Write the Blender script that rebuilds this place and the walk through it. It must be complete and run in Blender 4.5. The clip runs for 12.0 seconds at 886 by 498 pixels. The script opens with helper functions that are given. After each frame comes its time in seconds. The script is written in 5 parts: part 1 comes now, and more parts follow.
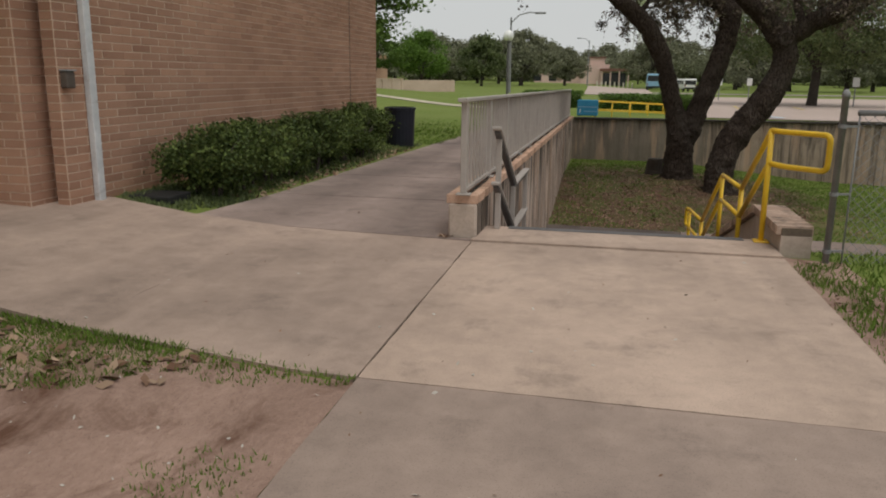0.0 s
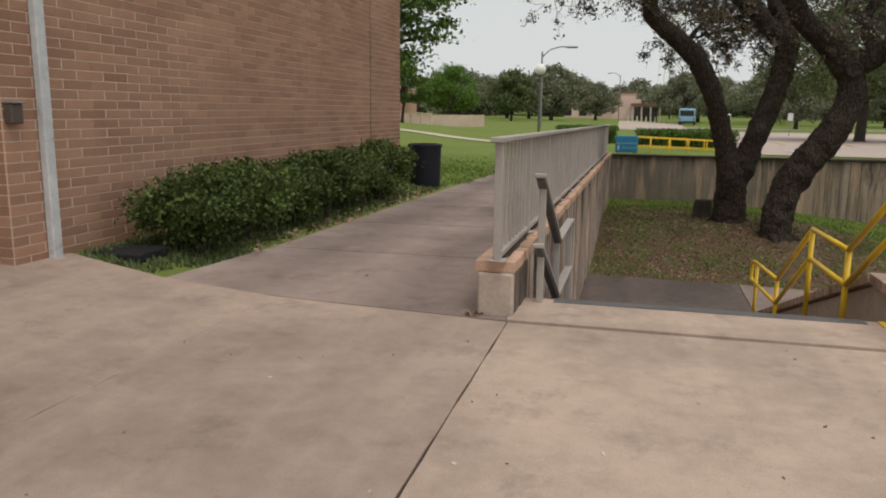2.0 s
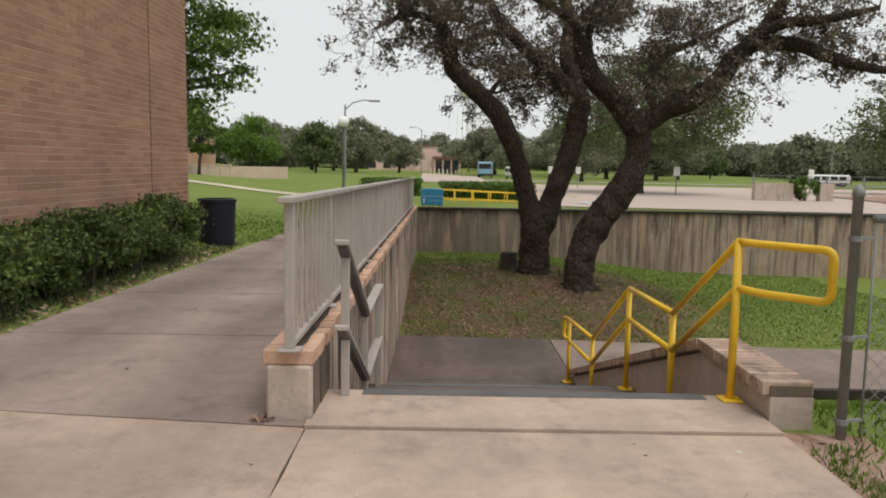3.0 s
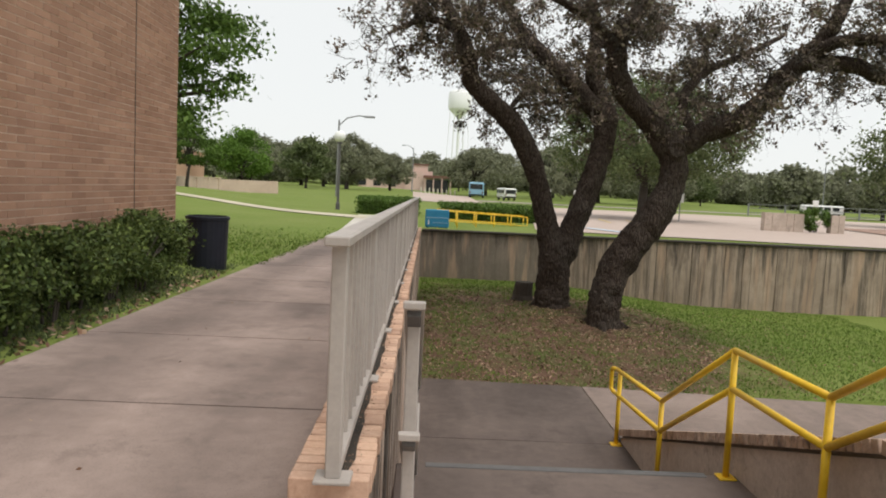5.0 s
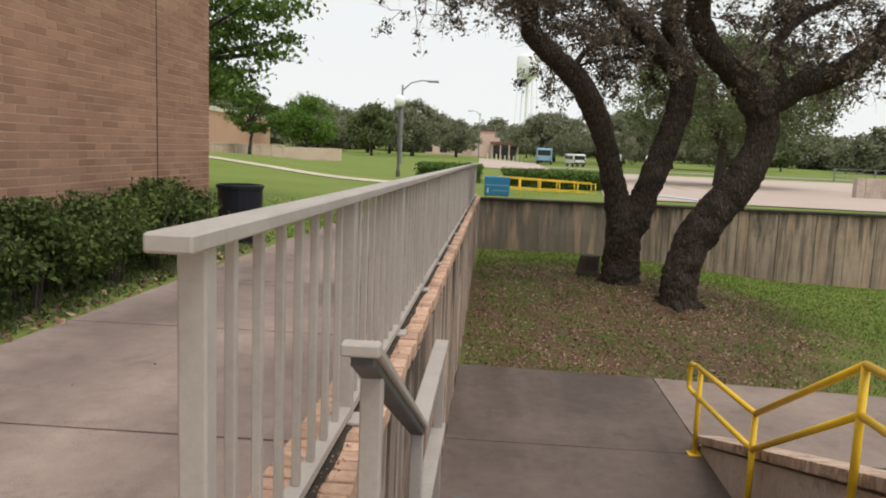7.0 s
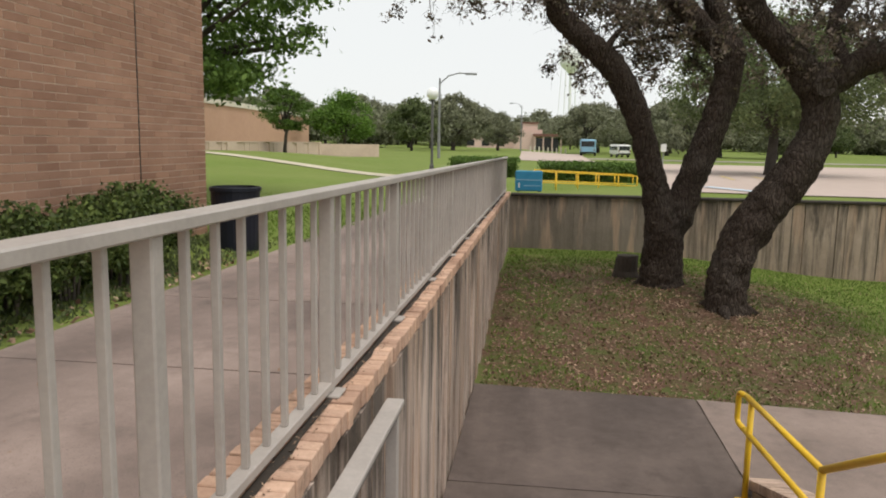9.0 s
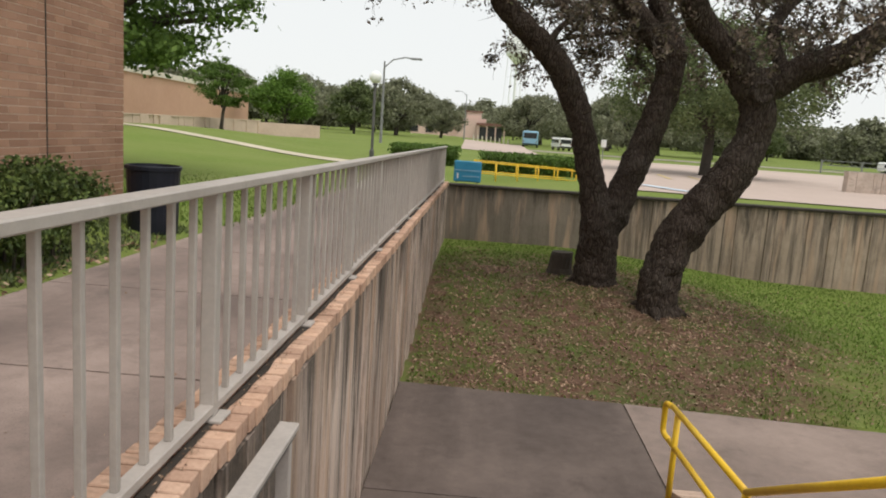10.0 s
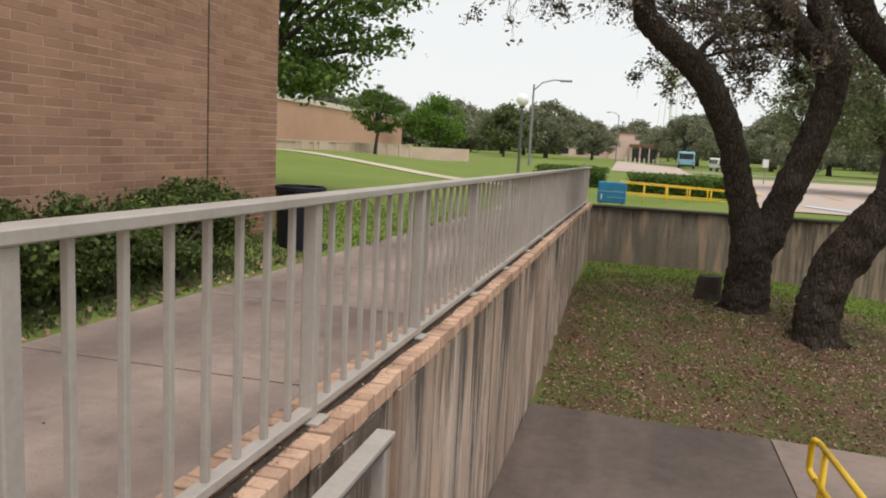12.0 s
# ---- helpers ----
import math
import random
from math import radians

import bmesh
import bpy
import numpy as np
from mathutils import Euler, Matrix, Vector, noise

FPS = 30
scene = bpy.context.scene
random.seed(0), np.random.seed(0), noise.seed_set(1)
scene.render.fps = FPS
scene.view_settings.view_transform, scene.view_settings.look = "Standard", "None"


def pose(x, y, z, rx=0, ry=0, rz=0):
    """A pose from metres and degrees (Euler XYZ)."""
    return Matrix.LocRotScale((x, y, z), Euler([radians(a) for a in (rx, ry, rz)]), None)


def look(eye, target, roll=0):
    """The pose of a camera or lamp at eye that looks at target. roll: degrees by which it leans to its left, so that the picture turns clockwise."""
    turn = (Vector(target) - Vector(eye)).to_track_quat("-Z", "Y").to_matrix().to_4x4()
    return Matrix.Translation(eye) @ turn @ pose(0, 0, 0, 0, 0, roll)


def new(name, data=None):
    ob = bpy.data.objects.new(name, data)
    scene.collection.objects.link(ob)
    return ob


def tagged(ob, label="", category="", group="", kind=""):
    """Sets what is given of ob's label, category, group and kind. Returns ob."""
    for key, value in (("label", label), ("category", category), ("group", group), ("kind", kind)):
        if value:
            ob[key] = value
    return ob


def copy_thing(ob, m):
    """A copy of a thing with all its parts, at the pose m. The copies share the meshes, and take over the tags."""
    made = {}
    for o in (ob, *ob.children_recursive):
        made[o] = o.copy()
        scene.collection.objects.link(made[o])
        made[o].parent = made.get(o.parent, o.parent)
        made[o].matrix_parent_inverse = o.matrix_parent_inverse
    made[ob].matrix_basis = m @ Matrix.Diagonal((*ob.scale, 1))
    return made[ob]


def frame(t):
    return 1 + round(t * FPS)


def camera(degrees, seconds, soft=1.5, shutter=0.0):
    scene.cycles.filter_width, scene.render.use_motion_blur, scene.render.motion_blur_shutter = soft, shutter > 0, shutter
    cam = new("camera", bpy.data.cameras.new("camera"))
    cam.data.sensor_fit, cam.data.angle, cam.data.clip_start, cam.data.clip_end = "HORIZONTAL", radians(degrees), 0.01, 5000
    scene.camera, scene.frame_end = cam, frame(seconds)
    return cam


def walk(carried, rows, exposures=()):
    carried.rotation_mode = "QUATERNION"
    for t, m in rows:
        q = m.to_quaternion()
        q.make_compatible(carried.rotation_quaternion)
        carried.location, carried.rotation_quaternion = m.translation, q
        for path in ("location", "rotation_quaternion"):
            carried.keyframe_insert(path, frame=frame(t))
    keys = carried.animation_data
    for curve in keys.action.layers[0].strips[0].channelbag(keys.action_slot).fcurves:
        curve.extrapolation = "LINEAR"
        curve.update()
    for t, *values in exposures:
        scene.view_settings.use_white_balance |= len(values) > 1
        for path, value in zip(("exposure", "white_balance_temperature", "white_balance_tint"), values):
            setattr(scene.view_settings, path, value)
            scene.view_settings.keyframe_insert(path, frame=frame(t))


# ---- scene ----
cam = camera(60.6, 12.0, soft=1.95)
PATH = [
    (0, (-0.056, -0.048, 1.223), (-0.461, 1.86, 0.778), 0.6),
    (0.5, (-0.127, 0.173, 1.201), (-0.579, 2.076, 0.784), 1.4),
    (1, (-0.226, 0.498, 1.22), (-0.678, 2.406, 0.823), 0.9),
    (1.5, (-0.235, 0.872, 1.225), (-0.669, 2.789, 0.855), 0.2),
    (2, (-0.331, 1.267, 1.211), (-0.814, 3.174, 0.852), 0.6),
    (2.5, (-0.371, 1.702, 1.212), (-0.579, 3.664, 0.886), 1.5),
    (3, (-0.407, 2.114, 1.219), (-0.397, 4.102, 1.0), 1.0),
    (3.2, (-0.465, 2.259, 1.217), (-0.453, 4.25, 1.026), 0.7),
    (4.8, (-0.842, 3.361, 1.208), (-0.843, 5.355, 1.052), 2.5),
    (5, (-0.86, 3.446, 1.22), (-0.815, 5.438, 1.052), 2.7),
    (5.5, (-0.798, 3.713, 1.207), (-0.728, 5.7, 0.993), 2.6),
    (6, (-0.742, 3.97, 1.204), (-0.729, 5.958, 0.984), 2.2),
    (6.5, (-0.722, 4.266, 1.208), (-0.744, 6.251, 0.963), 2.8),
    (7, (-0.662, 4.531, 1.195), (-0.791, 6.51, 0.933), 2.3),
    (8.8, (-0.426, 5.45, 1.206), (-0.639, 7.416, 0.906), 0.7),
    (9, (-0.384, 5.526, 1.205), (-0.631, 7.491, 0.924), 1.0),
    (9.5, (-0.334, 5.685, 1.2), (-0.637, 7.638, 0.895), 2.2),
    (10, (-0.317, 5.843, 1.241), (-0.404, 7.817, 0.93), 3.9),
    (10.5, (-0.268, 5.922, 1.225), (-0.315, 7.903, 0.956), 3.2),
    (11, (-0.195, 5.941, 1.195), (-0.582, 7.88, 0.893), 3.2),
    (11.5, (-0.142, 5.888, 1.211), (-0.672, 7.789, 0.884), 3.2),
    (12, (-0.144, 5.87, 1.216), (-0.623, 7.793, 0.941), 3.0),
]
walk(cam, [(t, look(eye, target, roll)) for t, eye, target, roll in PATH], exposures=[(0.0, -0.4), (1.0, -0.38), (1.8, -0.24), (3.0, 0.02), (5.0, 0.22), (12.0, 0.22)])

# ---- world and sun: a bright overcast day ----
world = bpy.data.worlds.new("sky")
scene.world = world
world.use_nodes = True
wn = world.node_tree.nodes
wl = world.node_tree.links
sky = wn.new("ShaderNodeTexSky")
sky.sky_type, sky.sun_disc = "NISHITA", False
sky.sun_elevation, sky.sun_rotation = radians(65), radians(140)
sky_dim = wn.new("ShaderNodeVectorMath")
sky_dim.operation = "SCALE"
sky_dim.inputs["Scale"].default_value = 0.06
wl.new(sky.outputs[0], sky_dim.inputs[0])
cloud = wn.new("ShaderNodeMix")
cloud.data_type = "RGBA"
cloud.inputs["Factor"].default_value = 0.9
cloud.inputs["B"].default_value = (0.825, 0.84, 0.832, 1)
wl.new(sky_dim.outputs[0], cloud.inputs["A"])
wl.new(cloud.outputs["Result"], wn["Background"].inputs["Color"])
wn["Background"].inputs["Strength"].default_value = 1.0
sun = new("sun", bpy.data.lights.new("sun", "SUN"))
sun.data.energy, sun.data.angle, sun.data.color = 1.7, radians(30), (1.0, 0.95, 0.88)
sun.matrix_world = look((0, 0, 30), (-9, 11, 0))


# ---- materials ----
def material(name, rough=0.8, metal=0.0, spec=0.3):
    m = bpy.data.materials.new(name)
    m.use_nodes = True
    b = m.node_tree.nodes["Principled BSDF"]
    b.inputs["Roughness"].default_value = rough
    b.inputs["Metallic"].default_value = metal
    b.inputs["Specular IOR Level"].default_value = spec
    return m, m.node_tree.nodes, m.node_tree.links, b


def coords(n, l, scale=(1, 1, 1), local=False):
    mp = n.new("ShaderNodeMapping")
    mp.inputs["Scale"].default_value = scale
    if local:
        l.new(n.new("ShaderNodeTexCoord").outputs["Object"], mp.inputs[0])
    else:
        l.new(n.new("ShaderNodeNewGeometry").outputs["Position"], mp.inputs[0])
    return mp.outputs[0]


def noise_tex(n, l, vec, scale, detail=4, rough=0.6, distortion=0.0):
    t = n.new("ShaderNodeTexNoise")
    t.inputs["Scale"].default_value = scale
    t.inputs["Detail"].default_value = detail
    t.inputs["Roughness"].default_value = rough
    t.inputs["Distortion"].default_value = distortion
    l.new(vec, t.inputs["Vector"])
    return t.outputs["Fac"]


def ramp(n, l, fac, stops):
    r = n.new("ShaderNodeValToRGB")
    while len(r.color_ramp.elements) < len(stops):
        r.color_ramp.elements.new(0.5)
    for e, (p, c) in zip(r.color_ramp.elements, stops):
        e.position = p
        e.color = (*c, 1) if len(c) == 3 else c
    l.new(fac, r.inputs[0])
    return r.outputs[0]


def mix(n, l, fac, a, b, mode="MIX"):
    m = n.new("ShaderNodeMix")
    m.data_type, m.blend_type = "RGBA", mode
    for socket, v in (("Factor", fac), ("A", a), ("B", b)):
        if isinstance(v, (int, float)):
            m.inputs[socket].default_value = v
        elif isinstance(v, tuple):
            m.inputs[socket].default_value = (*v, 1)
        else:
            l.new(v, m.inputs[socket])
    return m.outputs["Result"]


def bump(n, l, b, height, strength=0.3, distance=0.01):
    bp = n.new("ShaderNodeBump")
    bp.inputs["Strength"].default_value = strength
    bp.inputs["Distance"].default_value = distance
    l.new(height, bp.inputs["Height"])
    l.new(bp.outputs[0], b.inputs["Normal"])


def blotched(name, dark, light, big=0.6, small=18.0, rough=0.85, relief=0.25, stretch=(1, 1, 1), stain=None, stain_at=(0.55, 0.75),
             stain_scale=0.8, spread=(0.35, 0.65), per_piece=0.0, local=False, spec=0.3, speck=0.0):
    """A surface with two scales of variation and an optional stain."""
    m, n, l, b = material(name, rough, 0.0, spec)
    v = coords(n, l, stretch, local)
    f1, f2 = noise_tex(n, l, v, big, 5, 0.65, 0.4), noise_tex(n, l, v, small, 6, 0.7)
    c = ramp(n, l, f1, [(spread[0], dark), (spread[1], light)])
    c = mix(n, l, 0.45, c, ramp(n, l, f2, [(0.3, dark), (0.7, light)]))
    if stain:
        f3 = noise_tex(n, l, v, stain_scale, 6, 0.7, 0.8)
        c = mix(n, l, ramp(n, l, f3, [(stain_at[0], (0, 0, 0)), (stain_at[1], (1, 1, 1))]), c, stain)
    if speck:
        f4 = noise_tex(n, l, v, 140.0, 2, 0.5)
        c = mix(n, l, ramp(n, l, f4, [(0.62, (0, 0, 0)), (0.72, (speck, speck, speck))]), c, tuple(x * 0.45 for x in dark))
    if per_piece:
        r = n.new("ShaderNodeObjectInfo").outputs["Random"]
        g = n.new("ShaderNodeNewGeometry").outputs["Random Per Island"]
        add = n.new("ShaderNodeMath")
        add.operation = "ADD"
        l.new(r, add.inputs[0])
        l.new(g, add.inputs[1])
        fr = n.new("ShaderNodeMath")
        fr.operation = "FRACT"
        l.new(add.outputs[0], fr.inputs[0])
        lo, hi = 1 - per_piece, 1 + per_piece
        c = mix(n, l, 1.0, c, ramp(n, l, fr.outputs[0], [(0.0, (lo, lo * 0.97, lo * 0.96)), (0.5, (1, 1, 1)), (1.0, (hi, hi, hi * 0.98))]), "MULTIPLY")
    l.new(c, b.inputs["Base Color"])
    bump(n, l, b, f2, relief, 0.01)
    return m


def leafy(name, tones, rough=0.6, trans=0.25):
    """Leaves: a tone for each leaf."""
    m, n, l, b = material(name, rough, 0.0, 0.12)
    g = n.new("ShaderNodeNewGeometry").outputs["Random Per Island"]
    step = 1 / (len(tones) - 1)
    c = ramp(n, l, g, [(i * step, t) for i, t in enumerate(tones)])
    v = coords(n, l)
    f = noise_tex(n, l, v, 1.1, 3)
    c = mix(n, l, 1.0, c, ramp(n, l, f, [(0.3, (0.7, 0.72, 0.7)), (0.7, (1.25, 1.22, 1.15))]), "MULTIPLY")
    l.new(c, b.inputs["Base Color"])
    tr = n.new("ShaderNodeBsdfTranslucent")
    l.new(c, tr.inputs["Color"])
    ms = n.new("ShaderNodeMixShader")
    ms.inputs[0].default_value = trans
    l.new(b.outputs[0], ms.inputs[1])
    l.new(tr.outputs[0], ms.inputs[2])
    l.new(ms.outputs[0], n["Material Output"].inputs["Surface"])
    return m


def furrowed_bark(name):
    """Dark oak bark: upright plates between deep furrows, with grey lichen."""
    m, n, l, b = material(name, 0.97, 0.0, 0.08)
    v = coords(n, l, (1, 1, 0.3))
    plates = n.new("ShaderNodeTexVoronoi")
    plates.feature = "DISTANCE_TO_EDGE"
    plates.inputs["Scale"].default_value = 22.0
    warp = n.new("ShaderNodeVectorMath")
    warp.operation = "MULTIPLY_ADD"
    wob = n.new("ShaderNodeTexNoise")
    wob.inputs["Scale"].default_value = 9.0
    l.new(v, wob.inputs["Vector"])
    l.new(wob.outputs["Color"], warp.inputs[0])
    warp.inputs[1].default_value = (0.12, 0.12, 0.12)
    l.new(v, warp.inputs[2])
    l.new(warp.outputs[0], plates.inputs["Vector"])
    big, fine = noise_tex(n, l, coords(n, l), 1.6, 5, 0.65), noise_tex(n, l, v, 60, 5, 0.75)
    c = ramp(n, l, fine, [(0.3, (0.034, 0.026, 0.021)), (0.72, (0.12, 0.092, 0.076))])
    c = mix(n, l, ramp(n, l, big, [(0.5, (0, 0, 0)), (0.72, (0.55, 0.55, 0.55))]), c, (0.115, 0.098, 0.085))
    crack = ramp(n, l, plates.outputs["Distance"], [(0.0, (0.7, 0.7, 0.7)), (0.11, (0, 0, 0))])
    c = mix(n, l, crack, c, (0.012, 0.009, 0.007))
    l.new(c, b.inputs["Base Color"])
    height = mix(n, l, 0.35, ramp(n, l, plates.outputs["Distance"], [(0.0, (0, 0, 0)), (0.3, (1, 1, 1))]), fine)
    bump(n, l, b, height, 1.0, 0.03)
    return m


def streaked_concrete(name, at=(0.46, 0.58), dirt=0.9, tones=(0.7, 1.15), low=(0.30, 0.225, 0.172), high=(0.52, 0.41, 0.33)):
    """Board-formed concrete with dark runs of dirt down it."""
    m, n, l, b = material(name, 0.9, 0.0, 0.2)
    v = coords(n, l)
    vs = coords(n, l, (5.5, 5.5, 0.28))
    base = ramp(n, l, noise_tex(n, l, v, 1.3, 6, 0.7), [(0.3, low), (0.7, high)])
    runs = noise_tex(n, l, vs, 1.6, 6, 0.75, 0.2)
    c = mix(n, l, ramp(n, l, runs, [(at[0], (0, 0, 0)), (at[1], (dirt, dirt, dirt))]), base, (0.058, 0.048, 0.043))
    sep = n.new("ShaderNodeSeparateXYZ")
    l.new(v, sep.inputs[0])
    drip = n.new("ShaderNodeMapRange")
    l.new(sep.outputs["Z"], drip.inputs["Value"])
    for k, val in (("From Min", -1.3), ("From Max", 0.25), ("To Min", -0.22), ("To Max", 0.12)):
        drip.inputs[k].default_value = val
    spill = n.new("ShaderNodeMath")
    l.new(noise_tex(n, l, coords(n, l, (2.2, 2.2, 0.2)), 1.5, 5, 0.7, 0.4), spill.inputs[0])
    l.new(drip.outputs[0], spill.inputs[1])
    c = mix(n, l, ramp(n, l, spill.outputs[0], [(0.53, (0, 0, 0)), (0.63, (0.9, 0.9, 0.9))]), c, (0.045, 0.038, 0.034))
    rust = noise_tex(n, l, coords(n, l, (5, 5, 0.5)), 0.9, 4)
    c = mix(n, l, ramp(n, l, rust, [(0.53, (0, 0, 0)), (0.66, (0.7, 0.7, 0.7))]), c, (0.54, 0.36, 0.255))
    fine = noise_tex(n, l, v, 45, 5, 0.7)
    c = mix(n, l, 0.2, c, ramp(n, l, fine, [(0.3, (0.13, 0.105, 0.085)), (0.7, (0.5, 0.41, 0.33))]))
    tone = n.new("ShaderNodeObjectInfo").outputs["Random"]
    c = mix(n, l, 1.0, c, ramp(n, l, tone, [(0.0, (tones[0],) * 3), (0.5, (1, 1, 1)), (1.0, (tones[1],) * 3)]), "MULTIPLY")
    l.new(c, b.inputs["Base Color"])
    bump(n, l, b, fine, 0.5, 0.012)
    return m


def paving(name, dark, light, stain, spread=(0.33, 0.68), lanes=()):
    """Walked concrete: broad dark stains, worn pale lanes, specks."""
    m, n, l, b = material(name, 0.88, 0.0, 0.25)
    v = coords(n, l)
    f1 = noise_tex(n, l, v, 0.42, 5, 0.55, 0.25)
    f2 = noise_tex(n, l, v, 7.0, 6, 0.7)
    f3 = noise_tex(n, l, v, 0.75, 6, 0.6, 0.15)
    f4 = noise_tex(n, l, v, 150.0, 2, 0.5)
    f5 = noise_tex(n, l, coords(n, l, (2.6, 0.28, 1)), 1.0, 4, 0.55, 0.1)
    f6 = noise_tex(n, l, v, 2.3, 7, 0.75)
    c = ramp(n, l, f1, [(spread[0], dark), (spread[1], light)])
    c = mix(n, l, ramp(n, l, f5, [(0.46, (0, 0, 0)), (0.7, (0.5, 0.5, 0.5))]), c, light)
    c = mix(n, l, 0.3, c, ramp(n, l, f2, [(0.3, dark), (0.7, light)]))
    c = mix(n, l, ramp(n, l, f3, [(0.5, (0, 0, 0)), (0.75, (0.5, 0.5, 0.5))]), c, stain)
    c = mix(n, l, ramp(n, l, f6, [(0.54, (0, 0, 0)), (0.68, (0.45, 0.45, 0.45))]), c, stain)
    c = mix(n, l, ramp(n, l, noise_tex(n, l, coords(n, l, (0.8, 3.0, 1)), 3.0, 6, 0.75), [(0.62, (0, 0, 0)), (0.74, (0.22, 0.22, 0.22))]), c, stain)
    if lanes:
        sep = n.new("ShaderNodeSeparateXYZ")
        l.new(v, sep.inputs[0])
        wander = n.new("ShaderNodeMath")
        wander.operation = "MULTIPLY_ADD"
        l.new(f3, wander.inputs[0])
        wander.inputs[1].default_value = 0.9
        l.new(sep.outputs["X"], wander.inputs[2])
        across = n.new("ShaderNodeMapRange")
        l.new(wander.outputs[0], across.inputs["Value"])
        across.inputs["From Min"].default_value, across.inputs["From Max"].default_value = -3.5 + 0.45, -1.2 + 0.45
        c = mix(n, l, 1.0, c, ramp(n, l, across.outputs[0], [(p, (k, k, k)) for p, k in lanes]), "MULTIPLY")
    c = mix(n, l, ramp(n, l, f4, [(0.57, (0, 0, 0)), (0.7, (0.4, 0.4, 0.4))]), c, tuple(x * 0.5 for x in dark))
    l.new(c, b.inputs["Base Color"])
    bump(n, l, b, f4, 0.2, 0.003)
    return m


CONCRETE = paving("paving_concrete", (0.25, 0.19, 0.156), (0.55, 0.42, 0.345), (0.165, 0.128, 0.11))
CONCRETE_RAMP = paving("walkway_concrete", (0.165, 0.127, 0.113), (0.39, 0.302, 0.265), (0.115, 0.09, 0.082), lanes=((0.0, 1.25), (0.1, 1.0), (0.25, 0.82), (0.5, 1.18), (0.72, 0.84), (0.95, 1.05)))
CONCRETE_NEAR = paving("trodden_concrete", (0.215, 0.165, 0.138), (0.47, 0.36, 0.30), (0.15, 0.118, 0.102))
# Treads and lower landing: much darker than the upper paving.
CONCRETE_LOW = paving("dark_low_concrete", (0.084, 0.065, 0.057), (0.205, 0.158, 0.138), (0.062, 0.048, 0.043))
CONCRETE_LIGHT = paving("worn_pale_concrete", (0.29, 0.22, 0.177), (0.65, 0.495, 0.40), (0.185, 0.145, 0.121))
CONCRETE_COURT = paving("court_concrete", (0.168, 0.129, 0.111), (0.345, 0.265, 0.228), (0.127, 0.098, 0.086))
CONCRETE_PALE = blotched("pale_concrete", (0.45, 0.41, 0.36), (0.62, 0.58, 0.52), 0.5, 12)
RIBBED_TAN = blotched("tan_ribbed_concrete", (0.50, 0.375, 0.295), (0.68, 0.535, 0.435), 0.5, 8, 0.9)
PATH_TAN = blotched("sandy_path_concrete", (0.44, 0.385, 0.29), (0.58, 0.51, 0.39), 0.4, 12)
CONCRETE_WALL = streaked_concrete("board_formed_concrete", (0.47, 0.61), 0.9, (0.76, 1.2), (0.44, 0.33, 0.27), (0.70, 0.565, 0.485))
CONCRETE_FAR = streaked_concrete("far_wall_concrete", (0.45, 0.64), 0.85, (0.9, 1.08), (0.31, 0.23, 0.178), (0.52, 0.405, 0.325))
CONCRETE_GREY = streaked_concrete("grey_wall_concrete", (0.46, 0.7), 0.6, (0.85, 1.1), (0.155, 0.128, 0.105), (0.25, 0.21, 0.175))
PILLAR = blotched("cast_concrete", (0.36, 0.29, 0.24), (0.61, 0.505, 0.43), 2.5, 30, 0.9, 0.4, stain=(0.16, 0.13, 0.11), stain_scale=2.5)
# Dirt in the joints; also the dark strip of grit and painted rail shade.
JOINT = blotched("joint_dirt_and_shade", (0.022, 0.018, 0.015), (0.06, 0.048, 0.038), 3, 40)
BRICK = blotched("tan_brick", (0.285, 0.158, 0.107), (0.425, 0.252, 0.178), 1.2, 60, 0.9, 0.35, per_piece=0.14, spec=0.15)
MORTAR = blotched("pale_mortar", (0.56, 0.43, 0.335), (0.72, 0.575, 0.455), 1.0, 40, 0.95)
CAP_BRICK = blotched("orange_brick", (0.39, 0.235, 0.165), (0.67, 0.46, 0.345), 2.5, 45, 0.9, 0.35, stain=(0.13, 0.095, 0.07), stain_at=(0.57, 0.78), stain_scale=5, per_piece=0.2, spec=0.15)
CAP_BRICK_OLD = blotched("weathered_brick", (0.36, 0.25, 0.19), (0.62, 0.47, 0.38), 2.5, 45, 0.9, 0.35, stain=(0.09, 0.072, 0.06), stain_at=(0.5, 0.72), stain_scale=5, per_piece=0.2)
CAP_MORTAR = blotched("cap_mortar", (0.10, 0.08, 0.062), (0.22, 0.17, 0.125), 3, 40, 0.95)
STEEL = blotched("grey_painted_steel", (0.345, 0.308, 0.283), (0.475, 0.427, 0.393), 3.0, 50, 0.55, 0.05, stain=(0.2, 0.16, 0.13), stain_at=(0.66, 0.8), stain_scale=9)
# Dark steel for worn nosings and poles, and for the handrail's painted underside shade.
STEEL_DARK = blotched("worn_and_shaded_steel", (0.075, 0.072, 0.072), (0.15, 0.143, 0.14), 3.0, 50, 0.6, 0.08)
GALV = blotched("galvanised_steel", (0.17, 0.17, 0.175), (0.29, 0.29, 0.292), 4.0, 60, 0.5, 0.05)
YELLOW = blotched("yellow_paint", (0.66, 0.39, 0.012), (0.86, 0.56, 0.03), 3.0, 40, 0.42, 0.05, stain=(0.35, 0.2, 0.03), stain_at=(0.68, 0.8), stain_scale=12, spec=0.5)
WHITE_PIPE = blotched("weathered_white_paint", (0.42, 0.44, 0.46), (0.66, 0.67, 0.68), 4.0, 30, 0.6, 0.1, stain=(0.3, 0.28, 0.26), stain_scale=6)
